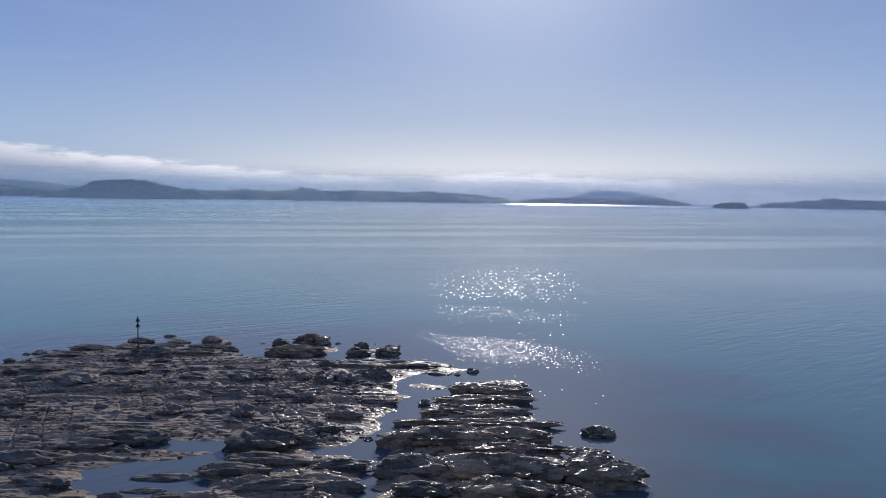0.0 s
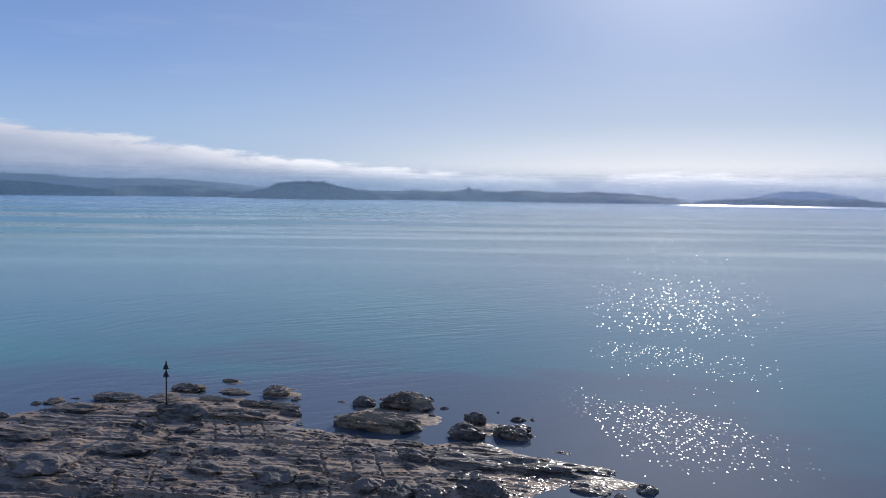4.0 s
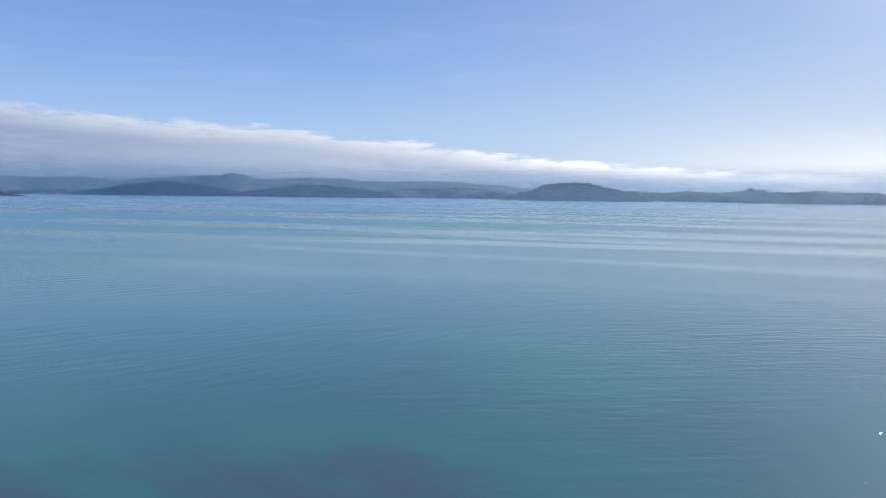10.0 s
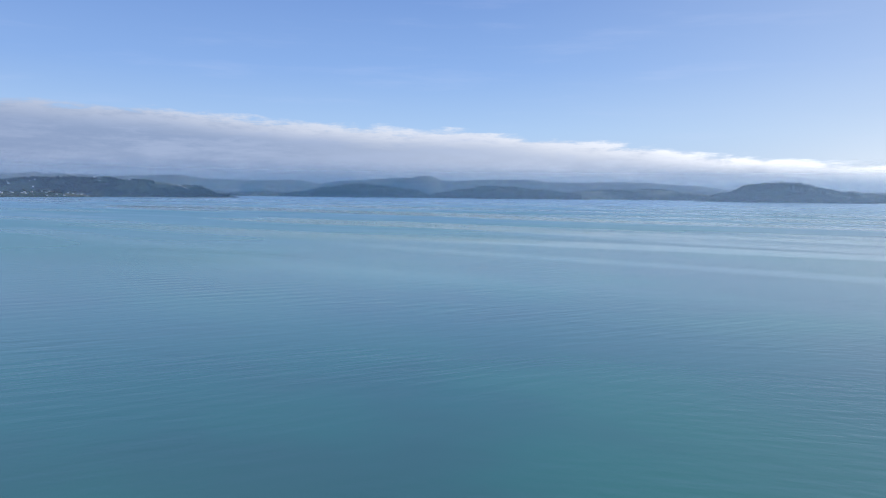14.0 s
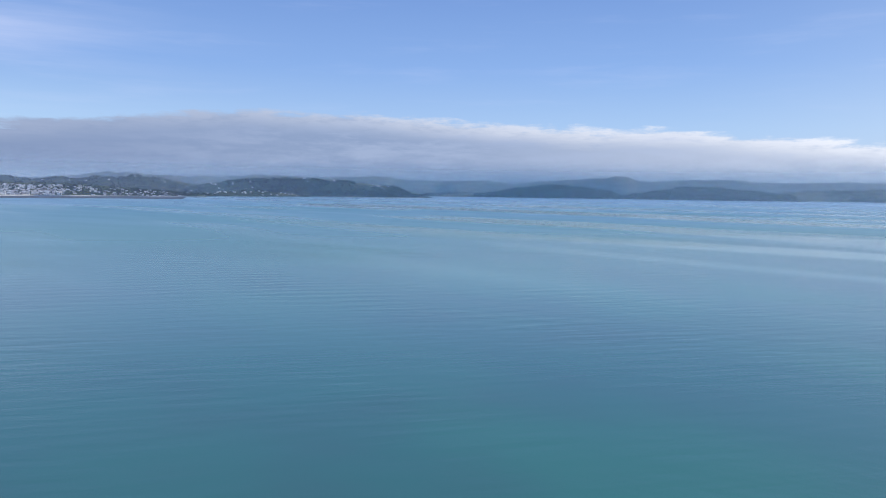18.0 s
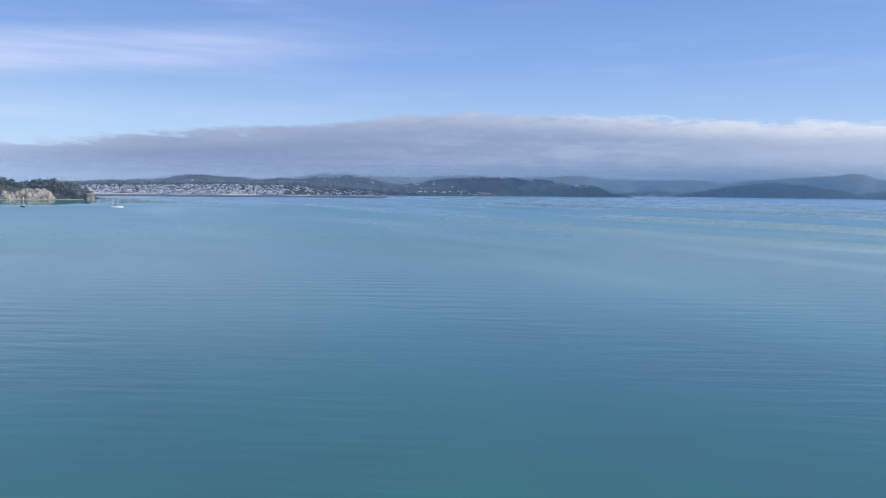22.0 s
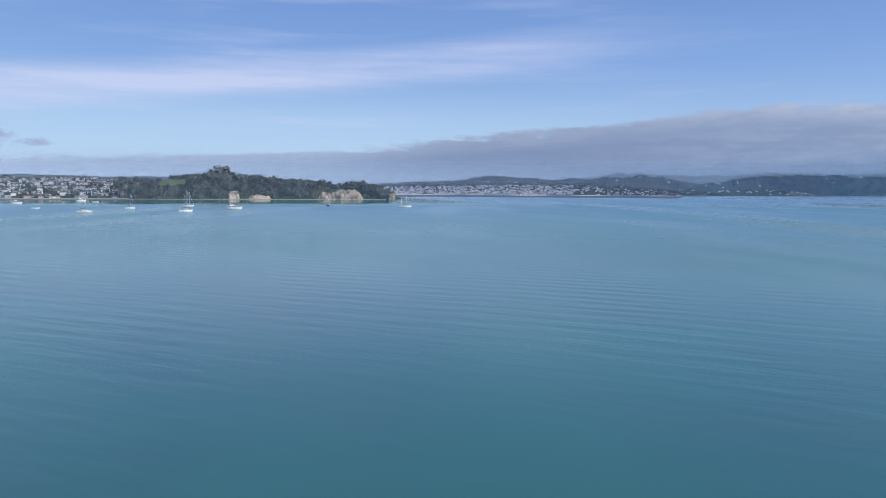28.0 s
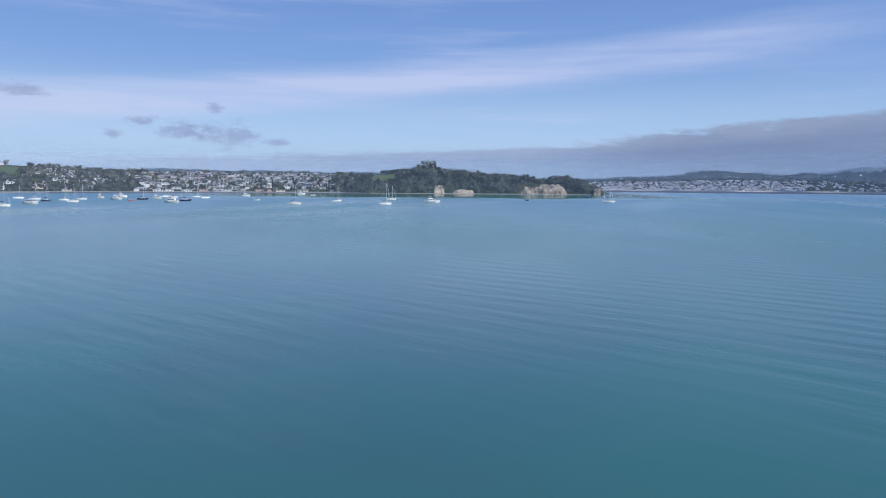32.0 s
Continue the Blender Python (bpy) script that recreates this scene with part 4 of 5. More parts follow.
# ------------------------------------------------------------------ land round the bay
def land(name, ridge, half, mat, label, dome=2.0, cell=8.0, rough=5.0, ridges=1.6, back=None, plain=0.0, across=30, foot=0.0, tail=1.2):
    """A hill along a ridge of (east, north, height). half: from the ridge to the shore. Returns the surface as a function of the way along (0 to 1) and across (-1 shore side, 1 behind)."""
    pts = np.array(ridge, float)
    ends = []
    for a, b in ((0, 1), (-1, -2)):
        way = pts[a, :2] - pts[b, :2]
        reach = max(pts[a, 2], 2.0) * tail
        ends.append((*(pts[a, :2] + way / np.hypot(*way) * reach), 0.0))
    pts = np.array([ends[0], *pts, ends[1]])
    cum = np.concatenate([[0], np.cumsum(np.hypot(np.diff(pts[:, 0]), np.diff(pts[:, 1])))])
    total = cum[-1]
    centre = np.array([-30.0, 100.0])

    def along(s):
        d = np.clip(np.asarray(s, float), 0, 1) * total
        k = np.clip(np.searchsorted(cum, d, side="right") - 1, 0, len(pts) - 2)
        u = (d - cum[k]) / (cum[k + 1] - cum[k])
        w = u * u * (3 - 2 * u)
        xy = pts[k, :2] * (1 - u)[..., None] + pts[k + 1, :2] * u[..., None]
        return xy, pts[k, 2] * (1 - w) + pts[k + 1, 2] * w

    def surface(s, c):
        s, c = np.asarray(s, float), np.asarray(c, float)
        xy, h = along(s)
        out = xy - centre
        out = out / np.hypot(out[..., 0], out[..., 1])[..., None]
        reach = np.where(c < 0, half, back or half)
        reach = reach * (1 + 0.3 * fbm(s * total / 160, 0 * s + 3, 71, 3) * (c < 0))
        where = xy + out * (c * reach)[..., None]
        shape = 1 - np.abs(c) ** dome
        if plain:
            shape = np.where(c < 0, np.clip(shape, 0, 1) * (1 - plain) + plain * (1 + np.minimum(c, 0)), shape)
        bumps = rough * (fbm(where[..., 0] / 28, where[..., 1] / 28, 73, 4, 0.6) + 0.12 + ridges * fbm(where[..., 0] / 110, where[..., 1] / 110, 79, 3, 0.5)) * smoothstep(1 - np.abs(c), 0.02, 0.2) * smoothstep(h, 2, 14)
        return np.concatenate([where, (np.maximum(h, 0.5) * shape + bumps + foot * (1 - np.abs(c)) - 0.6 * (np.abs(c) > 0.98))[..., None]], -1)

    count = max(int(total / cell), 12)
    s, c = np.meshgrid(np.linspace(0, 1, count), np.linspace(-1, 1, across), indexing="ij")
    ob = new(name, raw_mesh(name, surface(s, c).reshape(-1, 3), grid_faces(count, across), mat, smooth=True))
    tagged(ob, label, "hill", kind="structure")
    return surface


right_land = land("hill_1", [(1334, 3149, 3), (1452, 3096, 20), (1569, 3039, 31), (1625, 3010, 39), (1679, 2979, 33), (1796, 2910, 35), (2001, 2773, 21)],
    130, BUSH_FAR, "low dark bush-covered island shore under haze")
low_land = land("hill_2", [(349, 3704, 3), (479, 3689, 22), (620, 3668, 30), (842, 3624, 27), (1054, 3568, 33), (1156, 3536, 21), (1212, 3517, 8)],
    130, BUSH_FAR, "long low dark headland across the bay")
islet = land("hill_3", [(906, 2437, -1), (926, 2430, 9), (962, 2416, 14), (998, 2401, 14), (1024, 2390, 3)],
    50, BUSH_FAR, "small dark wooded islet", cell=6)
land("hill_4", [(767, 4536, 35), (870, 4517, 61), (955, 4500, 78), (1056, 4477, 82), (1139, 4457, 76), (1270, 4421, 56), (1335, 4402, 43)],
    60, RANGE_HAZED, "distant hazy cone-shaped island")
long_land = land("hill_5", [(-1144, 3181, 37), (-984, 3234, 35), (-890, 3261, 46), (-768, 3292, 42), (-643, 3318, 49), (-490, 3344, 39), (-386, 3358, 48), (-255, 3370, 43), (-122, 3378, 42), (11, 3380, 41), (145, 3377, 33), (251, 3371, 24), (344, 3362, 7)],
    170, FARM_FAR, "low farmed hills with patches of bush")
dark_hill = land("hill_6", [(-1488, 2630, 3), (-1387, 2685, 31), (-1315, 2722, 60), (-1262, 2747, 66), (-1177, 2785, 61), (-1090, 2821, 48), (-1002, 2854, 28), (-934, 2877, 3)],
    150, BUSH_FAR, "dark bush-covered point with a rounded top", dome=2.4)
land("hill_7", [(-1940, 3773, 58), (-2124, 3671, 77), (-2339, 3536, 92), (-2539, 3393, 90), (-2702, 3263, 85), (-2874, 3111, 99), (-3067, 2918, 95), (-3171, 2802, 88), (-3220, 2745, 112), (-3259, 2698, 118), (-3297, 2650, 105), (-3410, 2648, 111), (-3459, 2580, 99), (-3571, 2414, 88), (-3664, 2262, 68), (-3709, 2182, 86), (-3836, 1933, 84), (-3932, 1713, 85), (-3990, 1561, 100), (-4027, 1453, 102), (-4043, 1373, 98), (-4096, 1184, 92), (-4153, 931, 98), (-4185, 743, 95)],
    350, RANGE_HAZED, "far hazy range of hills with a flat-topped peak", cell=20, rough=11)
mid_hill = land("hill_8", [(-1922, 2546, 3), (-1979, 2501, 22), (-2071, 2422, 35), (-2178, 2322, 46), (-2264, 2236, 47), (-2314, 2182, 36), (-2378, 2109, 20), (-2440, 2034, 3)],
    150, BUSH_FAR, "dark wooded hill by the water", dome=2.4)
back_land = land("hill_9", [(-1697, 3171, 21), (-1819, 3101, 38), (-1930, 3032, 47), (-2039, 2957, 49), (-2126, 2894, 39), (-2232, 2810, 32)],
    200, FARM_FAR, "pale farmland behind the wooded hills")
dome_hill = land("hill_10", [(-2432, 2122, 3), (-2494, 2046, 31), (-2568, 1948, 47), (-2637, 1849, 53), (-2701, 1748, 41), (-2772, 1627, 18), (-2815, 1546, 2)],
    150, BUSH_FAR, "dark rounded wooded hill by the water", dome=2.2)
saddle = land("hill_11", [(-2768, 1590, 12), (-2812, 1504, 15), (-2854, 1416, 9), (-2883, 1349, 6)],
    120, FARM_FAR, "low flat land at the head of the bay")
wood_head = land("hill_12", [(-2132, 1071, 2), (-2153, 1020, 13), (-2180, 953, 30), (-2210, 867, 40), (-2232, 798, 46), (-2256, 712, 50), (-2280, 608, 52), (-2299, 505, 43), (-2311, 419, 36), (-2318, 352, 27)],
    190, BUSH_TOWN, "wooded headland with scattered houses", dome=2.4, rough=9)
town_hill = land("hill_13", [(-1884, 348, 4), (-1890, 300, 8), (-1894, 234, 13), (-1896, 183, 18), (-1896, 125, 22), (-1894, 67, 26), (-1889, -5, 26), (-1883, -62, 27), (-1873, -133, 27), (-1863, -188, 26), (-1852, -242, 24), (-1832, -322, 24), (-1806, -411, 21), (-1794, -448, 18)],
    300, TOWN_GROUND, "suburban hillside rising from a long beach", dome=1.5, plain=0.3, rough=3, ridges=0.0)
town_flat = land("hill_19", [(-2090, 660, 2), (-2060, 590, 9), (-2010, 490, 14), (-1955, 400, 11), (-1905, 335, 6)],
    120, BUSH_TOWN, "low brown paddocks beside the far town", dome=1.6, rough=3)
town_back = land("hill_18", [(-2425, 415, 22), (-2429, 378, 31), (-2434, 321, 42), (-2437, 265, 50), (-2439, 199, 57), (-2440, 152, 47), (-2439, 97, 48), (-2437, 41, 42), (-2434, -4, 50), (-2429, -68, 38), (-2426, -104, 38), (-2422, -139, 47), (-2417, -174, 48), (-2412, -209, 51), (-2403, -261, 52), (-2391, -328, 49), (-2384, -361, 38), (-2368, -426, 33), (-2343, -520, 35), (-2315, -610, 29), (-2273, -723, 28)],
    170, BUSH_TOWN, "dark bush and paddocks on the hills behind the far town", dome=1.8, rough=6)
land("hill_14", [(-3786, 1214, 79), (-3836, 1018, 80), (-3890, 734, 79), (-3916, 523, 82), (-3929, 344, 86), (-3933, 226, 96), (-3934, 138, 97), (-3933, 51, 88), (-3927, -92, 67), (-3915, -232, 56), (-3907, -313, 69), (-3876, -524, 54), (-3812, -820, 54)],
    260, RANGE_HAZED, "hazy bush-covered hills behind the town", cell=16, rough=14)
headland = land("hill_15", [(-938, -132, 7), (-933, -146, 13), (-925, -166, 18), (-915, -192, 16), (-904, -218, 19), (-892, -244, 20), (-879, -268, 23), (-869, -286, 24), (-859, -304, 25), (-853, -315, 28), (-842, -332, 27), (-832, -348, 24), (-817, -369, 21), (-802, -390, 18)],
    52, BUSH_NEAR, "steep bush-covered headland with pale cliffs", dome=3.2, cell=4, rough=2.0, ridges=0.0, back=120)
left_town = land("hill_16", [(-909, -459, 18), (-884, -491, 22), (-843, -538, 23), (-800, -582, 22), (-768, -612, 23), (-723, -649, 22), (-690, -674, 24), (-657, -698, 25), (-630, -715, 27), (-592, -737, 30), (-560, -754, 31)],
    190, TOWN_GROUND, "green suburban slope above a narrow beach", dome=1.6, cell=6, rough=1.5, ridges=0.0, plain=0.35, back=250)
land("hill_17", [(-2428, -968, 44), (-2223, -1321, 49), (-2050, -1543, 46), (-1944, -1659, 51), (-1834, -1764, 49), (-1737, -1849, 53), (-1653, -1915, 54), (-1583, -1966, 50)],
    260, BUSH_FAR, "far dark hills behind the town", cell=16)

# ------------------------------------------------------------------ trees
def crown_shape(seed, wide, tall, blobs, leaves, leaf):
    """Leaf clusters on a few lumps, as arrays of points and faces; base at z = 0."""
    rng = np.random.RandomState(seed)
    verts, faces = [], []
    for _ in range(blobs):
        a, r = rng.uniform(0, 2 * np.pi), wide * 0.62 * np.sqrt(rng.uniform(0, 1))
        centre = np.array([r * np.cos(a), r * np.sin(a), tall * rng.uniform(0.3, 0.78)])
        size = np.array([wide * 0.45, wide * 0.45, tall * 0.26]) * rng.uniform(0.7, 1.15)
        for _ in range(leaves):
            d = rng.normal(size=3)
            d /= np.linalg.norm(d)
            p = centre + d * size * rng.uniform(0.75, 1.08)
            u = np.cross(d, rng.normal(size=3))
            u /= np.linalg.norm(u)
            w = np.cross(d, u) + 0.35 * d * rng.normal()
            q = leaf * rng.uniform(0.6, 1.3)
            k = len(verts)
            verts += [p - u * q, p - w * q * 0.8 + d * q * 0.2, p + u * q, p + w * q * 0.8 + d * q * 0.25]
            faces.append((k, k + 1, k + 2, k + 3))
    return np.array(verts), np.array(faces)


def trunk_shape(tall, r, lean):
    bm = tube((0, 0, -0.6), (lean * 0.4, 0, tall * 0.45), r, r * 0.6, 7)
    for k in range(4):
        a = k * 1.7 + lean
        limb = tube((lean * 0.4, 0, tall * 0.4), (lean * 0.4 + math.cos(a) * tall * 0.22, math.sin(a) * tall * 0.22, tall * 0.68), r * 0.45, r * 0.18, 5)
        me = bpy.data.meshes.new("limb")
        limb.to_mesh(me)
        limb.free()
        bm.from_mesh(me)
        bpy.data.meshes.remove(me)
    me = bpy.data.meshes.new("trunk")
    bm.to_mesh(me)
    bm.free()
    me.materials.append(BARK)
    return me


TREES = []
for k, (wide, tall, blobs, mat) in enumerate(((4.2, 7.5, 9, LEAF), (3.4, 8.5, 8, LEAF), (5.2, 8.0, 11, LEAF), (3.0, 10.5, 9, LEAF_PINE), (4.6, 6.5, 9, LEAF))):
    v, f = crown_shape(100 + k, wide, tall, blobs, 17, 0.75)
    TREES.append((raw_mesh("crown", v, f, mat), trunk_shape(tall, 0.28, 0.5 * k - 1)))


def tree(x, y, z, size, kind, turn, label, group, name="tree", wide=1.0):
    root = new(name)
    root.matrix_basis = Matrix.LocRotScale((x, y, z), Euler((0, 0, turn)), (size * wide, size * wide, size))
    part("crown", TREES[kind][0], None, root)
    part("trunk", TREES[kind][1], None, root)
    tagged(root, label, "tree", group)
    return root


FINE_WOOD = [crown_shape(300 + k, w, t, 6, 13, 0.75) for k, (w, t) in enumerate(((4.2, 6.0), (3.6, 6.6), (5.0, 5.6), (3.4, 7.2)))]
WOOD = [crown_shape(200 + k, w, t, 5, 9, 1.15) for k, (w, t) in enumerate(((4.2, 6.5), (3.6, 7.5), (5.0, 6.0), (3.2, 8.0)))]


def woodland(name, places, mat, label, shapes=WOOD):
    """Many crowns as one mesh. places: rows of x, y, z, size."""
    rng = np.random.RandomState(len(places))
    verts, faces, base = [], [], 0
    for x, y, z, s in places:
        v, f = shapes[rng.randint(len(shapes))]
        a = rng.uniform(0, 6.28)
        c, d = np.cos(a), np.sin(a)
        turned = np.stack([v[:, 0] * c - v[:, 1] * d, v[:, 0] * d + v[:, 1] * c, v[:, 2] * rng.uniform(0.85, 1.2)], -1) * s + (x, y, z)
        verts.append(turned)
        faces.append(f + base)
        base += len(v)
    ob = new(name, raw_mesh(name, np.concatenate(verts), np.concatenate(faces), mat))
    return tagged(ob, label, "woodland", kind="stuff")


def spots(surface, count, s_range, c_range, seed, sink=0.8, size=(0.7, 1.25), keep=None, low=1.2):
    rng = np.random.RandomState(seed)
    s = rng.uniform(*s_range, count * 3)
    c = rng.uniform(*c_range, count * 3)
    p = surface(s, c)
    good = p[:, 2] > low
    if keep is not None:
        good &= keep(s, c, p)
    p = p[good][:count]
    return np.concatenate([p[:, :2], p[:, 2:] - sink, rng.uniform(*size, (len(p), 1))], 1)


def cliff_free(s, c, p):
    """Leaves the bare cliff faces and the clearing beside the knoll open."""
    bare = np.zeros(len(s), bool)
    for x, y, wide, tall in CLIFFS:
        bare |= (np.hypot(p[:, 0] - x, p[:, 1] - y) < wide * 0.5 + 3.5) & (p[:, 2] < tall * 0.7)
    return ~bare & ~((s > 0.79) & (s < 0.88) & (c > -0.74) & (c < -0.08))


def clumped(s, c, p):
    """Bush in clumps, with pasture left open between them."""
    return fbm(p[:, 0] / 120, p[:, 1] / 60, 87, 3) > 0.03


def paddock(s, c, p):
    """Leaves a grassy paddock open on the hilltop."""
    return ~((s > 0.87) & (c > -0.56) & (c < -0.08))


CLIFFS = [(-812, -281, 13, 15), (-826, -256, 26, 8), (-868, -171, 54, 18), (-891, -114, 9, 12)]
woodland("headland_bush", np.concatenate([spots(headland, 500, (0.0, 1.0), (-1.0, -0.7), 9, 1.5, (0.4, 0.9), cliff_free, 0.3), spots(headland, 620, (0.0, 1.0), (-0.97, 0.1), 5, 2.5, (0.6, 1.25), cliff_free, 0.8), spots(headland, 700, (0.0, 1.0), (-0.95, 0.15), 6, 1.5, (0.4, 0.85), cliff_free, 0.8)]), LEAF, "dense dark green coastal bush on the headland", FINE_WOOD)
rng = random.Random(31)
for x, y, z, s in spots(headland, 110, (0.02, 0.98), (-0.95, 0.1), 6, 0.8, (0.6, 0.95), cliff_free):
    tree(x, y, z, s, rng.choice((0, 1, 2, 4)), rng.uniform(0, 6), "dark green coastal tree on the headland slope", "headland trees")
# the tall spreading trees on the knoll, and the shelter belt beside them
for x, y, z, s, k in ((-852, -320, 27.8, 1.72, 2), (-847, -329, 27.0, 1.45, 0), (-857, -312, 25.8, 1.25, 4), (-843, -336, 25.2, 1.1, 4), (-850, -315, 27.4, 1.5, 0)):
    tree(x, y, z, s, k, x, "tall spreading dark tree on the headland knoll", "knoll trees", wide=1.3)
for k in range(9):
    tree(-838 + 2.6 * k * 0.75, -342 - 3.6 * k, 25.5 - 0.35 * k, rng.uniform(0.75, 0.95), 0, k, "clipped dark shelter-belt tree on the ridge", "shelter belt")

woodland("town_bush", np.concatenate([spots(left_town, 560, (0.60, 1.0), (-0.97, -0.1), 11, size=(0.5, 0.95), keep=paddock), spots(left_town, 420, (0.0, 0.7), (-0.97, 0.1), 12, size=(0.45, 0.9)), spots(left_town, 600, (0.0, 0.75), (-0.97, 0.05), 16, 0.4, (0.25, 0.5)),
                                      spots(left_town, 120, (0.0, 0.12), (-0.95, 0.2), 13, size=(0.8, 1.3))]), LEAF, "garden trees and bush between the houses")
for x, y, z, s in spots(left_town, 120, (0.0, 1.0), (-0.97, 0.1), 14, 0.2, (0.45, 0.85), paddock):
    tree(x, y, z, s, rng.choice((0, 1, 2, 4)), rng.uniform(0, 6), "dark garden tree among the houses", "town trees")
for x, y, z, s in spots(left_town, 26, (0.0, 1.0), (-0.06, 0.06), 15, 0.2, (0.6, 1.0)):
    tree(x, y, z, s, rng.choice((0, 2, 4)), rng.uniform(0, 6), "dark tree standing on the town's skyline", "skyline trees")

for hill, count, seed, reach in ((dark_hill, 420, 21, (0.05, 0.97)), (mid_hill, 380, 22, (0.05, 0.97)), (dome_hill, 420, 23, (0.05, 0.97)), (wood_head, 620, 24, (0.03, 0.99)), (long_land, 260, 25, (0.02, 0.98)), (back_land, 160, 26, (0.05, 0.95)), (islet, 60, 27, (0.1, 0.9)), (low_land, 160, 28, (0.05, 0.95)), (right_land, 160, 29, (0.08, 0.9))):
    woodland("far_bush", spots(hill, int(count * 3), reach, (-0.97, 0.1), seed, 3.2, (0.7, 1.3), clumped if hill in (long_land, back_land, wood_head) else None), LEAF_PINE, "dark bush covering a far hill")
woodland("town_hill_bush", np.concatenate([spots(town_hill, 260, (0.02, 0.98), (-0.4, 0.1), 41, 1.5, (0.4, 0.7)), spots(town_hill, 1700, (0.02, 0.98), (-0.97, -0.2), 42, 0.6, (0.35, 0.7)),
                                           spots(town_back, 900, (0.03, 0.97), (-0.9, 0.1), 44, 2.0, (0.6, 1.0), clumped), spots(town_flat, 160, (0.05, 0.95), (-0.9, 0.2), 45, 0.8, (0.4, 0.8), clumped), spots(saddle, 60, (0.1, 0.9), (-0.9, 0.3), 43, 1.0, (0.9, 1.5))]), LEAF_PINE, "dark bush on the hills above the far town")


def skyline_trees(hill, stretches, group, sink=2.4, wide=1.5):
    for a, b, count, low, high in stretches:
        for k in range(count):
            s = a + (b - a) * (k + 0.5 + rng.uniform(-0.3, 0.3)) / count
            x, y, z = (float(v) for v in hill(np.array([s]), np.array([rng.uniform(-0.05, 0.05)]))[0])
            size = rng.uniform(low, high)
            tree(x, y, z - sink * size, size, rng.choice((0, 2, 4)), rng.uniform(0, 6), "broad dark tree standing on a far ridge", group, wide=wide)


skyline_trees(dark_hill, ((0.26, 0.44, 12, 0.7, 1.0), (0.49, 0.60, 11, 1.6, 2.1), (0.60, 0.67, 4, 1.2, 1.9)), "trees on the dark point", 1.2, 1.25)
skyline_trees(long_land, ((0.10, 0.2, 12, 0.8, 1.3), (0.42, 0.60, 18, 0.8, 1.3), (0.78, 0.9, 12, 0.7, 1.1), (0.03, 0.055, 3, 1.7, 2.1), (0.345, 0.355, 2, 1.9, 2.4), (0.37, 0.39, 2, 1.4, 1.8), (0.69, 0.75, 8, 1.5, 1.9)), "trees on the farmed hills")
skyline_trees(mid_hill, ((0.45, 0.62, 6, 1.0, 1.5),), "trees on the wooded hill")
skyline_trees(right_land, ((0.36, 0.44, 6, 1.2, 1.5),), "trees on the island")
skyline_trees(islet, ((0.2, 0.85, 7, 0.9, 1.3),), "trees on the islet")


# ------------------------------------------------------------------ cliffs and beaches
def cliff_face(x, y, wide, tall):
    """A bare sandstone face: gullied, leaning back, with a ragged upper edge."""
    across, up = max(int(wide / 0.9), 8), 12
    foot = headland(np.linspace(0, 1, 240), np.full(240, -0.97))
    near = foot[np.argmin(np.hypot(foot[:, 0] - x, foot[:, 1] - y))]
    x, y = float(near[0]), float(near[1])
    out = Vector((x + 60, y - 160, 0)).normalized()
    side = Vector((-out.y, out.x, 0))
    verts = []
    for j in range(up + 1):
        for i in range(across + 1):
            u, v = i / across - 0.5, j / up
            top = max(0.4, tall * (0.62 + 0.8 * float(fbm(u * wide / 8, x * 0.1, 81, 5, 0.55))) * min(1.0, 9 * (0.5 - abs(u)) + 0.25))
            gully = 3.0 * float(fbm(u * wide / 6 + x, v * 1.6 + y, 83, 5, 0.6)) - 1.6 * abs(float(fbm(u * wide / 3.2 + x, v * 2.4 + y, 87, 3, 0.6)) - 0.5) * 2
            p = Vector((x, y, 0)) + side * (u * wide) + out * ((0.35 * v + 0.5 * v * v) * top + gully - 2.2 + 2.0 * (2 * u) ** 4)
            verts.append((p.x, p.y, -0.5 + v * top))
    ob = new("cliff_face", raw_mesh("cliff_face", verts, grid_faces(up + 1, across + 1), CLIFF))
    tagged(ob, "bare pale sandstone cliff face above the shore", "cliff", "headland cliffs")


for spec in CLIFFS:
    cliff_face(*spec)


def beach(name, surface, s_range, wide, mat, label, rise=0.9):
    s = np.linspace(*s_range, 60)
    shore = surface(s, np.full(60, -0.985))[:, :2]
    inner = surface(s, np.full(60, -0.93))[:, :2]
    out = shore - inner
    out = out / np.hypot(out[:, 0], out[:, 1])[:, None]
    rows = []
    for k, (far, z) in enumerate(((-6, rise + 0.5), (0, rise), (wide * 0.5, rise * 0.4), (wide, -0.25))):
        ragged = 3.0 * fbm(s * 40, 0 * s + k, 91, 3) if k > 1 else 0 * s
        rows.append(np.column_stack([shore + out * (far + ragged)[:, None], np.full(60, z)]))
    ob = new(name, raw_mesh(name, np.concatenate(rows), grid_faces(4, 60), mat, smooth=True))
    tagged(ob, label, "beach", kind="structure")


CONCRETE_PALE = material("pale_concrete", (0.5, 0.49, 0.46), (0.66, 0.65, 0.62), 0.5, 0.85, 0.2, coord="World")
MUD = material("tidal_mud", (0.07, 0.062, 0.055), (0.13, 0.115, 0.1), 0.2, 0.6, 0.3, coord="World")
beach("beach_1", left_town, (0.0, 1.0), 16, SAND, "narrow sandy beach below the houses")
beach("beach_2", headland, (0.03, 1.0), 7, SAND, "narrow pale beach at the foot of the headland", 0.6)
beach("beach_3", town_hill, (0.0, 1.0), 14, SAND, "long pale beach in front of the far town", 1.6)
beach("beach_4", wood_head, (0.03, 0.98), 8, SAND, "thin pale shore below the wooded headland", 0.8)
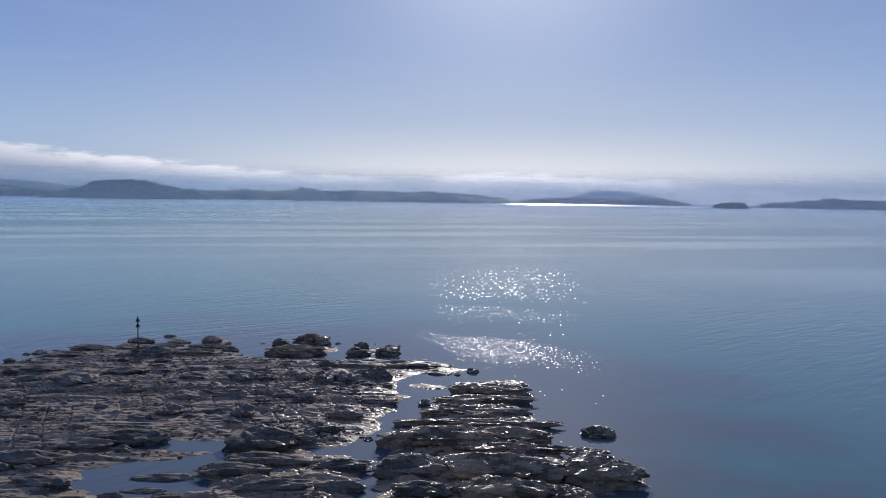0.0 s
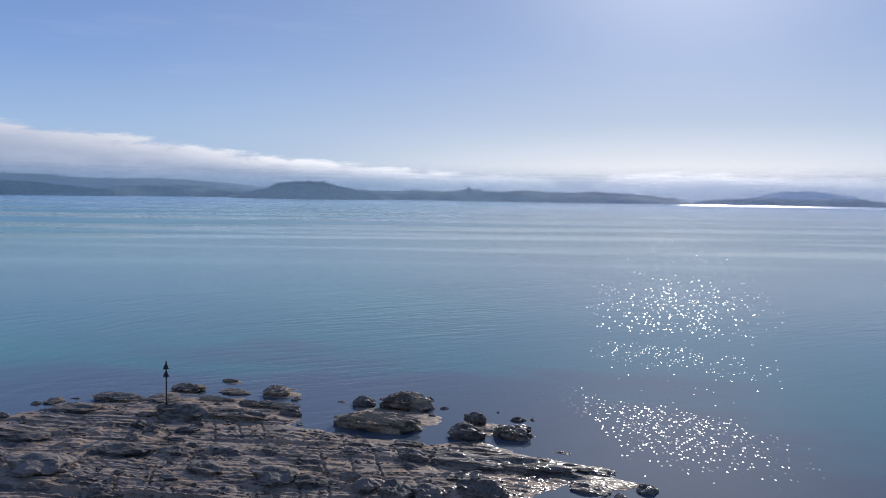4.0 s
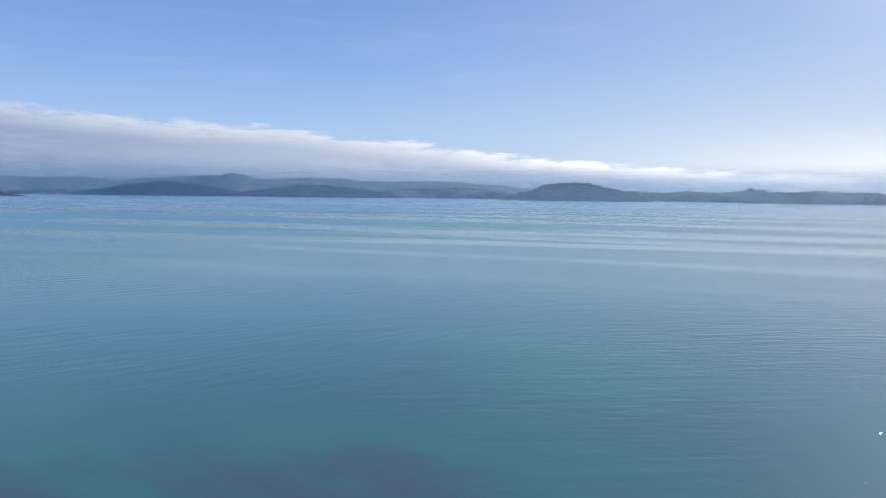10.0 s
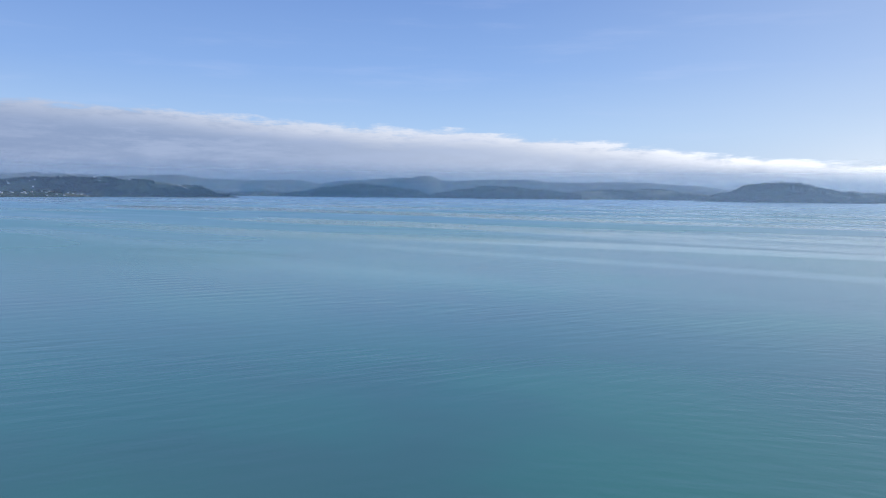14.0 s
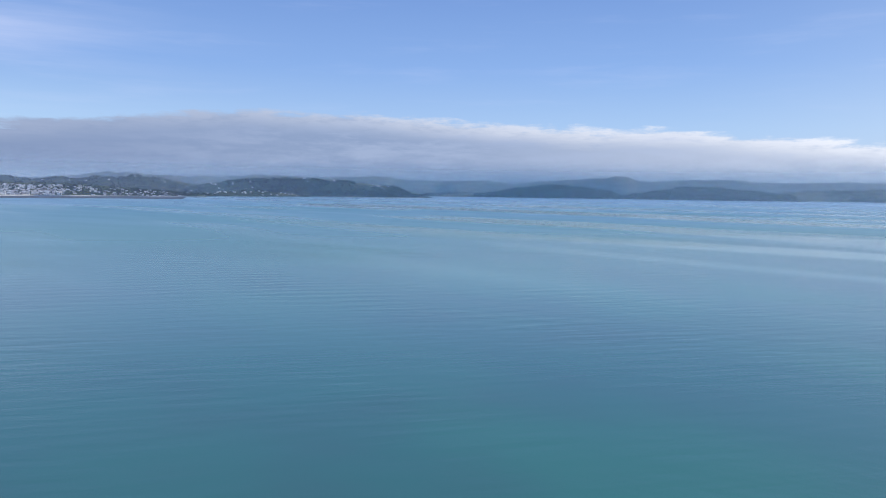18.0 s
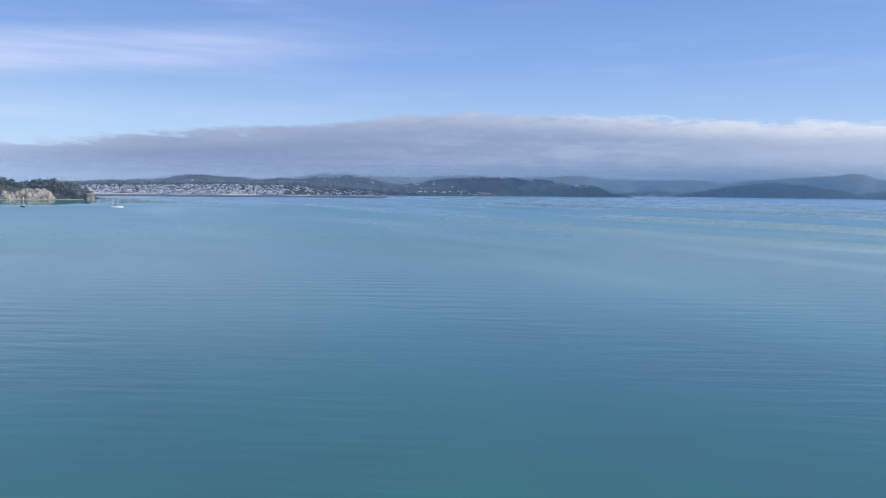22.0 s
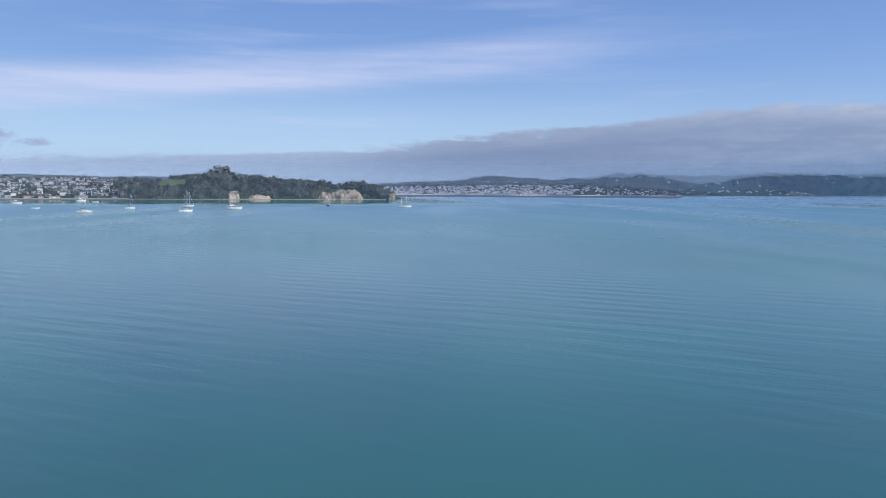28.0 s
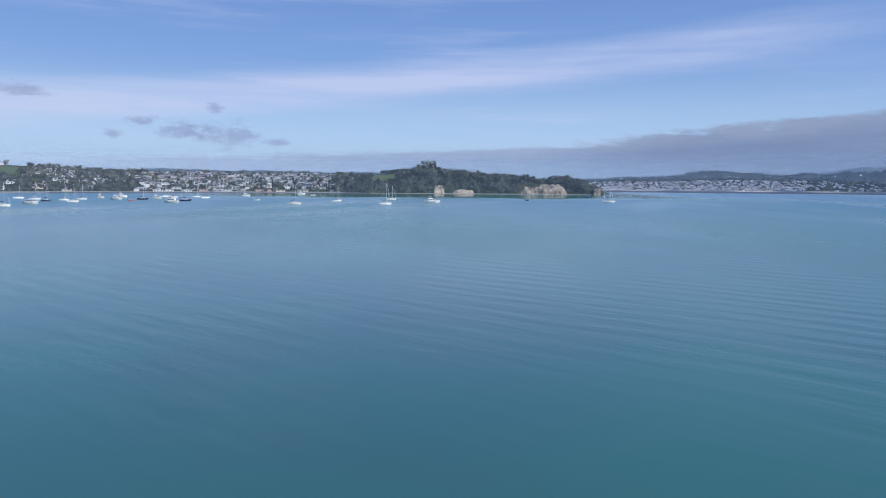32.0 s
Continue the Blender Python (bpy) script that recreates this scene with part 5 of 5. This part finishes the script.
for k, hill in enumerate((long_land, mid_hill, dome_hill, back_land, dark_hill, saddle)):
    beach("beach_%d" % (k + 5), hill, (0.05, 0.95), 6, SAND, "thin pale shore of a far hill", 0.5)


def shore_strip(name, surface, s_range, rows, mat, label, category):
    """A strip that follows a shore. rows: metres out from the shore, height."""
    s = np.linspace(*s_range, 80)
    shore, inner = surface(s, np.full(80, -0.985))[:, :2], surface(s, np.full(80, -0.93))[:, :2]
    out = (shore - inner) / np.hypot(*(shore - inner).T)[:, None]
    lines = [np.column_stack([shore + out * far * (1 + 0.1 * fbm(s * 14, 0 * s + k, 93, 3))[:, None], np.full(80, z)]) for k, (far, z) in enumerate(rows)]
    tagged(new(name, raw_mesh(name, np.concatenate(lines), grid_faces(len(rows), 80), mat)), label, category, kind="structure")


shore_strip("sea_wall", town_hill, (0.0, 1.0), ((12, 1.9), (15, 1.9), (15.5, -0.3)), CONCRETE_PALE, "long pale concrete sea wall of the far town", "sea wall")
shore_strip("mudflat", town_hill, (0.05, 1.0), ((15, 0.25), (180, 0.2), (420, -0.12)), MUD, "wet grey tidal mudflat below the far town", "mudflat")
shore_strip("mudflat", left_town, (0.0, 0.8), ((10, 0.3), (30, 0.25), (60, -0.12)), MUD, "wet grey tidal flat below the beach", "mudflat")


def meadow(surface, s_range, c_range):
    s, c = np.meshgrid(np.linspace(*s_range, 30), np.linspace(*c_range, 12), indexing="ij")
    p = surface(s, c).reshape(-1, 3) + (0, 0, 0.35)
    tagged(new("meadow", raw_mesh("meadow", p, grid_faces(30, 12), GRASS, smooth=True)), "sloping open green grass paddock among the bush", "meadow", kind="structure")


GRASS = material("paddock_grass", (0.07, 0.105, 0.03), (0.13, 0.17, 0.055), 0.12, 0.9, 0.2, coord="World")
meadow(left_town, (0.885, 0.99), (-0.5, -0.14))
meadow(headland, (0.79, 0.88), (-0.7, -0.1))


# ------------------------------------------------------------------ houses
def gable(w, d, rise, over, z, hip=0.0):
    """A pitched roof with eaves and thickness; the ridge runs along the width."""
    bm = bmesh.new()
    a, b, r = w / 2 + over, d / 2 + over, w / 2 + over - hip
    low = [bm.verts.new(p) for p in ((-a, -b, z), (a, -b, z), (a, b, z), (-a, b, z))]
    high = [bm.verts.new(p) for p in ((-a, -b, z + 0.22), (a, -b, z + 0.22), (a, b, z + 0.22), (-a, b, z + 0.22))]
    ridge = [bm.verts.new((-r, 0, z + 0.22 + rise)), bm.verts.new((r, 0, z + 0.22 + rise))]
    bm.faces.new(low[::-1])
    for k in range(4):
        bm.faces.new((low[k], low[(k + 1) % 4], high[(k + 1) % 4], high[k]))
    bm.faces.new((high[0], high[1], ridge[1], ridge[0]))
    bm.faces.new((high[2], high[3], ridge[0], ridge[1]))
    bm.faces.new((high[1], high[2], ridge[1]))
    bm.faces.new((high[3], high[0], ridge[0]))
    return bm


def house_window(root, x, y, z, w, h):
    frame_part = part("window", box(w + 0.2, 0.1, h + 0.2, (x, y - 0.03, z), 0.02), WHITE, root)
    part("pane", box(w, 0.06, h, (x, y - 0.08, z)), PANE, frame_part)


def house(w, d, storeys, wall, roof, hip, label):
    root = new("house")
    tall = 2.3 * storeys
    part("wall", box(w, d, tall + 1.2, (0, 0, tall / 2 - 0.6), 0.03), wall, root)
    part("roof", gable(w, d, d * 0.22, 0.5, tall, hip), roof, root)
    for level in range(storeys):
        count = 3 if w > 8 else 2
        for k in range(count):
            house_window(root, (k - (count - 1) / 2) * w / count, -d / 2, 2.3 * level + 1.25, w / count * 0.46, 1.0)
    if storeys > 1:
        deck = part("balcony", box(w * 0.62, 1.8, 0.18, (0, -d / 2 - 0.9, 2.45), 0.02), WHITE, root)
        part("rail", box(w * 0.62, 0.06, 0.9, (0, -d / 2 - 1.75, 2.95)), PANE, deck)
    part("chimney", box(0.7, 0.7, 1.6, (w * 0.28, d * 0.12, tall + d * 0.2), 0.03), wall, root)
    return tagged(root, label, "house", "houses of the waterside town")


def build_town():
    plans = [(8.0, 5.5, 2, 0, 0, 2.0, "white two-storey weatherboard house with a dark roof"), (9.5, 5.5, 1, 1, 1, 0.0, "cream single-storey house with a grey gable roof"),
             (7.0, 5.0, 2, 3, 1, 0.0, "pale two-storey house with a grey roof"), (8.5, 6.0, 1, 0, 2, 2.0, "white house with a light metal roof"),
             (8.0, 5.5, 1, 2, 2, 0.0, "grey bungalow with a light metal roof"), (8.0, 5.5, 1, 4, 3, 1.5, "brick bungalow with a red tiled roof"),
             (10.0, 6.0, 2, 3, 0, 0.0, "wide pale house with a charcoal roof"), (8.0, 5.5, 1, 1, 4, 1.8, "cream house with a brown tiled roof"),
             (6.5, 5.0, 1, 0, 2, 0.0, "small white cottage with a pale roof"), (8.5, 5.5, 1, 3, 1, 1.5, "pale bungalow with a grey roof")]
    made = [house(w, d, n, WALLS[a], ROOFS[b], hip, label) for w, d, n, a, b, hip, label in plans]
    rng = np.random.RandomState(17)
    spaces, used = [], 0
    while len(spaces) < 290 and used < 9000:
        used += 1
        s, c = rng.uniform(0.0, 1.0), rng.uniform(-0.94, 0.02)
        row = round((c + 0.94) / 0.07)
        c = -0.94 + row * 0.07 + rng.uniform(-0.02, 0.02)
        if (s > 0.62 and rng.uniform() > (0.22 if c > -0.6 else 0.10)) or (s < 0.09 and c > -0.55):
            continue
        if s > 0.86 and -0.58 < c < -0.08:
            continue
        x, y, z = left_town(np.array([s]), np.array([c]))[0]
        if z < 1.5 or any((x - a) ** 2 + (y - b) ** 2 < 9.0 ** 2 for a, b, _ in spaces):
            continue
        spaces.append((x, y, z))
    # on and behind the headland's crest
    for s, c in ((0.30, 0.22), (0.36, 0.2), (0.52, 0.25), (0.2, 0.2), (0.15, 0.2)):
        spaces.append(tuple(headland(np.array([s]), np.array([c]))[0] + np.array([0, 0, 2.5])))
    for k, (x, y, z) in enumerate(spaces):
        turn = math.degrees(math.atan2(160 - y, -60 - x)) + 90 + rng.choice((0, 0, 12, -14, 24, 90))
        first = k < len(made)
        which = k if first else rng.randint(len(made))
        m = pose(x, y, z - 0.2, 0, 0, turn) @ Matrix.Diagonal((1.12, 0.95, 0.82, 1.0))
        if first:
            made[which].matrix_basis = m
        else:
            copy_thing(made[which], m)


build_town()


def island_paint(name, colours, rough):
    m = bpy.data.materials.new(name)
    m.use_nodes = True
    n = Nodes(m.node_tree)
    pick = n.ramp(n.add("ShaderNodeNewGeometry").outputs["Random Per Island"], [(k / len(colours), c) for k, c in enumerate(colours)], "CONSTANT")
    shader = n.add("ShaderNodeBsdfPrincipled")
    grime = n.noise(n.add("ShaderNodeNewGeometry").outputs["Position"], 0.3, 3.0)
    n.link(n.mix(n.smooth(grime, 0.3, 0.7, 0.0, 0.25), pick, (0.3, 0.3, 0.28)), shader.inputs["Base Color"])
    shader.inputs["Roughness"].default_value = rough
    n.link(shader.outputs[0], n.add("ShaderNodeOutputMaterial").inputs[0])
    return m


def far_houses():
    rng = np.random.RandomState(23)
    wall = np.array([(-1, -1, -.4), (1, -1, -.4), (1, 1, -.4), (-1, 1, -.4), (-1, -1, 1), (1, -1, 1), (1, 1, 1), (-1, 1, 1)], float)
    wall_faces = [(0, 1, 5, 4), (1, 2, 6, 5), (2, 3, 7, 6), (3, 0, 4, 7)]
    roof = np.array([(-1.1, -1.15, 1), (1.1, -1.15, 1), (1.1, 1.15, 1), (-1.1, 1.15, 1), (-1.0, 0, 1.75), (1.0, 0, 1.75)], float)
    roof_faces = [(0, 1, 5, 4), (2, 3, 4, 5), (1, 2, 5), (3, 0, 4), (3, 2, 1, 0)]
    sites = []
    for hill, count, s_range, c_range in ((town_hill, 900, (0.38, 1.0), (-0.965, -0.3)), (town_hill, 500, (0.38, 1.0), (-0.965, -0.75)), (town_hill, 130, (0.05, 0.38), (-0.96, -0.3)), (town_flat, 26, (0.1, 0.95), (-0.9, 0.0)), (wood_head, 46, (0.1, 0.99), (-0.75, 0.0)), (saddle, 8, (0.2, 0.8), (-0.9, -0.2)), (town_back, 18, (0.1, 0.9), (-0.6, -0.05)), (left_town, 130, (0.05, 0.62), (-0.5, 0.05))):
        s, c = rng.uniform(*s_range, count), rng.uniform(*c_range, count)
        sites += hill(s, c).tolist()
    sets = {"wall": ([], [], wall, wall_faces), "roof": ([], [], roof, roof_faces)}
    for x, y, z in sites:
        size = np.array([rng.uniform(1.8, 3.3), rng.uniform(1.6, 2.4), rng.uniform(1.1, 1.8)])
        a = math.atan2(100 - y, -40 - x) + math.pi / 2 + rng.uniform(-0.5, 0.5)
        turn = np.array([[math.cos(a), -math.sin(a), 0], [math.sin(a), math.cos(a), 0], [0, 0, 1]])
        for verts, faces, shape, corners in sets.values():
            base = len(verts)
            verts += ((shape * size) @ turn.T + (x, y, z)).tolist()
            faces += [tuple(i + base for i in f) for f in corners]
    paint = island_paint("far_house_walls", ((0.82, 0.82, 0.8), (0.74, 0.71, 0.65), (0.78, 0.79, 0.8), (0.55, 0.55, 0.55), (0.82, 0.8, 0.77), (0.8, 0.8, 0.78)), 0.7)
    tiles = island_paint("far_house_roofs", ((0.6, 0.61, 0.62), (0.14, 0.14, 0.15), (0.42, 0.43, 0.44), (0.7, 0.71, 0.72), (0.26, 0.2, 0.18), (0.62, 0.63, 0.64)), 0.55)
    for key, mat in (("wall", paint), ("roof", tiles)):
        verts, faces = sets[key][:2]
        ob = new("far_town_" + key + "s", raw_mesh("far_town", verts, faces, mat))
        tagged(ob, "many small pale houses of a town across the bay" if key == "wall" else "grey and pale roofs of the town across the bay", "houses", kind="stuff")


far_houses()

# ------------------------------------------------------------------ boats
def hull_shape(length, beam, free, sheer=0.25, full=2.4, tumble=0.0):
    """A lofted hull with raked bow, transom and deck edge; waterline at z = 0, bow to +x."""
    bm = bmesh.new()
    stations, rows = 12, []
    for i in range(stations + 1):
        u = i / stations
        half = beam / 2 * (0.72 + 0.28 * min(u / 0.35, 1.0)) * (1 - max(0.0, (u - 0.4) / 0.6) ** full)
        half = max(half, 0.02)
        top = free * (1 + sheer * (2 * u - 0.8) ** 2)
        rake = 0.1 * length * max(0.0, (u - 0.75) / 0.25) ** 1.5
        row = []
        for v, w in ((0.0, 0.0), (0.12, 0.55), (0.35, 0.86), (0.7, 0.98 + tumble), (1.0, 1.0)):
            z = -0.35 + (top + 0.35) * v
            row.append((-length / 2 + length * 0.93 * u + rake * v, half * w, z))
        rows.append(row)
    port = [[bm.verts.new(p) for p in row] for row in rows]
    star = [[bm.verts.new((x, -y, z)) for x, y, z in row] for row in rows]
    for side, flip in ((port, False), (star, True)):
        for i in range(stations):
            for j in range(4):
                f = (side[i][j], side[i + 1][j], side[i + 1][j + 1], side[i][j + 1])
                bm.faces.new(f[::-1] if flip else f)
    for i in range(stations):
        bm.faces.new((port[i][4], port[i + 1][4], star[i + 1][4], star[i][4]))
    for j in range(4):
        bm.faces.new((star[0][j], port[0][j], port[0][j + 1], star[0][j + 1]))
    bmesh.ops.remove_doubles(bm, verts=bm.verts, dist=0.001)
    bmesh.ops.recalc_face_normals(bm, faces=bm.faces)
    return bm


def cabin_shape(x0, x1, w0, w1, z0, h, slope):
    """A coachroof with sloped ends and rounded edges."""
    bm = bmesh.new()
    low = [bm.verts.new(p) for p in ((x0, -w0 / 2, z0), (x1, -w1 / 2, z0), (x1, w1 / 2, z0), (x0, w0 / 2, z0))]
    high = [bm.verts.new(p) for p in ((x0 + slope * 0.3, -w0 * 0.43, z0 + h), (x1 - slope, -w1 * 0.43, z0 + h * 0.9), (x1 - slope, w1 * 0.43, z0 + h * 0.9), (x0 + slope * 0.3, w0 * 0.43, z0 + h))]
    bm.faces.new(low[::-1])
    bm.faces.new(high)
    for k in range(4):
        bm.faces.new((low[k], low[(k + 1) % 4], high[(k + 1) % 4], high[k]))
    bmesh.ops.bevel(bm, geom=bm.edges[:], offset=min(0.08, h * 0.2), segments=2, affect="EDGES", profile=0.6)
    return bm


def rig(root, x, length, height, beam, free, boom, cover):
    mast = part("mast", tube((x, 0, free * 0.9), (x, 0, height), 0.085, 0.06, 8), ALLOY, root)
    part("spreader", tube((x, -beam * 0.28, height * 0.55), (x, beam * 0.28, height * 0.55), 0.03, sides=6), ALLOY, mast)
    if boom:
        spar = part("boom", tube((x, 0, free + 1.3), (x - boom, 0, free + 1.2), 0.06, sides=8), ALLOY, root)
        part("sail_cover", tube((x - 0.1, 0, free + 1.48), (x - boom * 0.95, 0, free + 1.34), 0.17, 0.1, 8), cover, spar, "furled sail under its cover")
    for y in (-beam * 0.45, beam * 0.45):
        part("shroud", tube((x - 0.1, y, free), (x, 0, height * 0.97), 0.016, sides=4), ALLOY, root)


def sailboat(x, y, length, turn, hull_mat, height, label, masts=1, cover=None):
    root = new("sailboat")
    length *= 0.88
    root.matrix_basis = pose(x, y, 0, 0, 0, turn + 88)
    beam, free = length * 0.31, 0.55 + length * 0.045
    part("hull", hull_shape(length, beam, free), hull_mat, root, smooth=False)
    part("deck", cabin_shape(-length * 0.44, length * 0.4, beam * 0.72, beam * 0.12, free * 0.98, 0.1, 0.1), WHITE, root)
    cabin = part("cabin", cabin_shape(-length * 0.14, length * 0.24, beam * 0.62, beam * 0.4, free + 0.05, 0.55, 0.5), GELCOAT, root)
    for s in (-1, 1):
        for k in range(2):
            part("cabin_window", box(length * 0.09, 0.03, 0.18, (length * (-0.05 + 0.13 * k), s * (beam * (0.285 - 0.035 * k)), free + 0.36)), BOAT_GLASS, cabin)
    part("cockpit", box(length * 0.22, beam * 0.42, 0.3, (-length * 0.28, 0, free + 0.06), 0.04), TEAK, root, "teak cockpit seats")
    cover = cover or CANVAS
    rig(root, length * 0.1, length, height, beam, free, length * 0.36, cover)
    if masts == 2:
        rig(root, -length * 0.3, length, height * 0.8, beam * 0.8, free, length * 0.18, cover)
    part("forestay", tube((length * 0.49, 0, free * 1.2), (length * 0.1, 0, height * 0.96), 0.04, sides=5), WHITE, root, "furled headsail on the forestay")
    part("backstay", tube((-length * 0.49, 0, free), (length * 0.1 if masts == 1 else -length * 0.3, 0, height * (0.97 if masts == 1 else 0.78)), 0.014, sides=4), ALLOY, root)
    part("pulpit", tube((length * 0.36, -beam * 0.2, free + 0.75), (length * 0.5, 0, free + 0.8), 0.03, sides=5), ALLOY, root)
    part("rudder", box(0.35, 0.06, 0.9, (-length * 0.5 - 0.08, 0, 0.1), 0.02), hull_mat, root)
    return tagged(root, label, "sailboat", "moored boats")


def launch(x, y, length, turn, hull_mat, label, bridge=True):
    root = new("motor_launch")
    root.matrix_basis = pose(x, y, 0, 0, 0, turn + 88)
    beam, free = length * 0.33, 0.6 + length * 0.05
    part("hull", hull_shape(length, beam, free, 0.45, 2.8), hull_mat, root)
    part("rubbing_strake", box(length * 0.7, beam * 1.0, 0.08, (-length * 0.12, 0, free * 0.98), 0.03), NAVY, root)
    cabin = part("cabin", cabin_shape(-length * 0.3, length * 0.22, beam * 0.8, beam * 0.7, free, 1.25, 0.7), GELCOAT, root)
    for s in (-1, 1):
        for k in range(3):
            part("side_window", box(length * 0.11, 0.04, 0.42, (length * (-0.2 + 0.14 * k), s * beam * (0.378 - 0.012 * k), free + 0.8)), BOAT_GLASS, cabin)
    part("windscreen", box(0.05, beam * 0.6, 0.5, (length * 0.175, 0, free + 0.78), turn=Matrix.Rotation(radians(-26), 4, "Y")), BOAT_GLASS, cabin)
    part("foredeck", cabin_shape(length * 0.18, length * 0.44, beam * 0.6, beam * 0.25, free * 1.02, 0.35, 0.3), GELCOAT, root)
    if bridge:
        top = part("flybridge", cabin_shape(-length * 0.26, length * 0.06, beam * 0.62, beam * 0.55, free + 1.22, 0.7, 0.4), GELCOAT, root)
        part("bridge_screen", box(0.04, beam * 0.5, 0.35, (length * 0.02, 0, free + 2.05)), BOAT_GLASS, top)
        part("canopy", box(length * 0.22, beam * 0.6, 0.07, (-length * 0.14, 0, free + 2.75), 0.03), WHITE, root)
        for s in (-1, 1):
            part("canopy_post", tube((-length * 0.22, s * beam * 0.26, free + 1.85), (-length * 0.22, s * beam * 0.26, free + 2.75), 0.03, sides=5), ALLOY, root)
    part("aerial", tube((-length * 0.1, beam * 0.2, free + 1.2), (-length * 0.14, beam * 0.2, free + 4.2), 0.025, 0.012, 5), WHITE, root)
    part("cockpit_floor", box(length * 0.2, beam * 0.7, 0.1, (-length * 0.4, 0, free + 0.04), 0.02), TEAK, root)
    for s in (-1, 1):
        part("rail", tube((length * 0.15, s * beam * 0.42, free + 0.75), (length * 0.47, s * 0.12, free + 1.05), 0.025, sides=5), ALLOY, root)
    return tagged(root, label, "motor launch", "moored boats")


def open_boat(x, y, length, turn, hull_mat, label, cover=None):
    root = new("open_boat")
    root.matrix_basis = pose(x, y, 0, 0, 0, turn + 88)
    beam, free = length * 0.36, 0.55
    part("hull", hull_shape(length, beam, free, 0.35, 3.0), hull_mat, root)
    part("gunwale", box(length * 0.8, beam * 0.92, 0.08, (-length * 0.06, 0, free + 0.02), 0.03), WHITE, root)
    if cover:
        part("cuddy", cabin_shape(-length * 0.25, length * 0.3, beam * 0.8, beam * 0.55, free, 1.1, 0.6), cover, root, "dark canvas cover")
    for k in (-0.22, 0.1):
        part("seat", box(0.3, beam * 0.8, 0.06, (length * k, 0, free + 0.09), 0.02), TEAK, root)
    motor = part("outboard", box(0.35, 0.3, 0.55, (-length * 0.5 - 0.15, 0, free + 0.25), 0.06), STEEL, root, "dark outboard motor")
    part("leg", box(0.14, 0.1, 0.8, (-length * 0.5 - 0.15, 0, 0.15), 0.02), STEEL, motor)
    return tagged(root, label, "open boat", "moored boats")


CREAM = material("cream_cover", (0.5, 0.46, 0.38), (0.62, 0.58, 0.5), 4.0, 0.85, 0.1)
sailboat(-272, -198, 8.0, 35, GELCOAT, 11.5, "white sailing yacht at its mooring, sails furled")
sailboat(-359, -345, 7.8, 40, GELCOAT, 10.0, "white sailing yacht with a blue sail cover")
sailboat(-350, -309, 8.6, 30, GELCOAT, 11.5, "white sailing yacht with a red-striped hull", cover=CREAM)
launch(-301, -226, 9.4, 20, GELCOAT, "long low white motor launch at a mooring", bridge=False)
sailboat(-333, -267, 6.4, 55, NAVY, 9.5, "small dark blue sailing yacht with furled sails")
sailboat(-351, -278, 7.4, 32, GELCOAT, 11.5, "white sailing yacht with a tall bare mast")
sailboat(-334, -241, 7.0, 38, GELCOAT, 9.2, "small white sailing yacht with a cream sail cover", cover=CREAM)
sailboat(-371, -291, 7.6, 30, GELCOAT, 11.0, "white sailing yacht at its mooring, sails furled")
launch(-403, -319, 6.0, 25, GELCOAT, "small white cabin launch")
launch(-387, -277, 8.6, 18, GELCOAT, "white motor launch with a flying bridge")
launch(-431, -334, 8.4, 25, GELCOAT, "white motor launch with a long cabin")
open_boat(-376, -246, 4.6, 35, RED_HULL, "small red open boat at a mooring")
sailboat(-399, -266, 8.0, 45, NAVY, 11.5, "dark blue sailing yacht with a bare mast")
launch(-421, -280, 7.2, 28, GELCOAT, "small white cabin launch")
sailboat(-461, -323, 8.2, 40, GELCOAT, 12.0, "white sailing yacht close to the beach")
launch(-365, -194, 9.0, 205, GELCOAT, "white motor launch with a raked windscreen")
launch(-447, -295, 7.0, 35, GELCOAT, "small white cabin launch", bridge=False)
sailboat(-395, -218, 8.4, 42, NAVY, 11.5, "dark blue two-masted yacht with furled sails", masts=2)
sailboat(-480, -308, 6.2, 50, GELCOAT, 10.0, "small white sailing yacht close to the beach")
sailboat(-458, -272, 6.6, 60, GELCOAT, 10.5, "white sailing yacht lying head to wind at its mooring")
launch(-535, -310, 7.0, 35, GELCOAT, "small white cabin launch off the beach")
open_boat(-438, -199, 5.0, 30, GELCOAT, "small white open boat at a mooring")
sailboat(-394, -124, 8.6, 35, GELCOAT, 10.8, "white sailing yacht with a low cabin")
launch(-640, -341, 8.2, 40, GELCOAT, "white launch lying close to the beach")
open_boat(-613, -302, 5.0, 40, GELCOAT, "small white runabout close to the beach")
sailboat(-459, -146, 6.6, 38, GELCOAT, 9.4, "white sailing yacht with a furled headsail")
sailboat(-426, -83, 8.4, 30, GELCOAT, 12.5, "white sailing yacht with a tall mast and blue stern cover")
sailboat(-525, -148, 8.2, 28, GELCOAT, 10.5, "white two-masted yacht with furled sails", masts=2)
launch(-478, -83, 10.0, 25, GELCOAT, "white motor launch with a flying bridge at a mooring")
sailboat(-573, -59, 5.6, -40, TEAL_HULL, 8.0, "small teal-hulled yacht with a short bare mast")
open_boat(-720, -64, 6.2, 30, NAVY, "dark blue boat under a dark canvas cover", cover=CANVAS)
sailboat(-578, 1, 10.5, 22, GELCOAT, 8.6, "low white two-masted yacht with a long deck", masts=2)
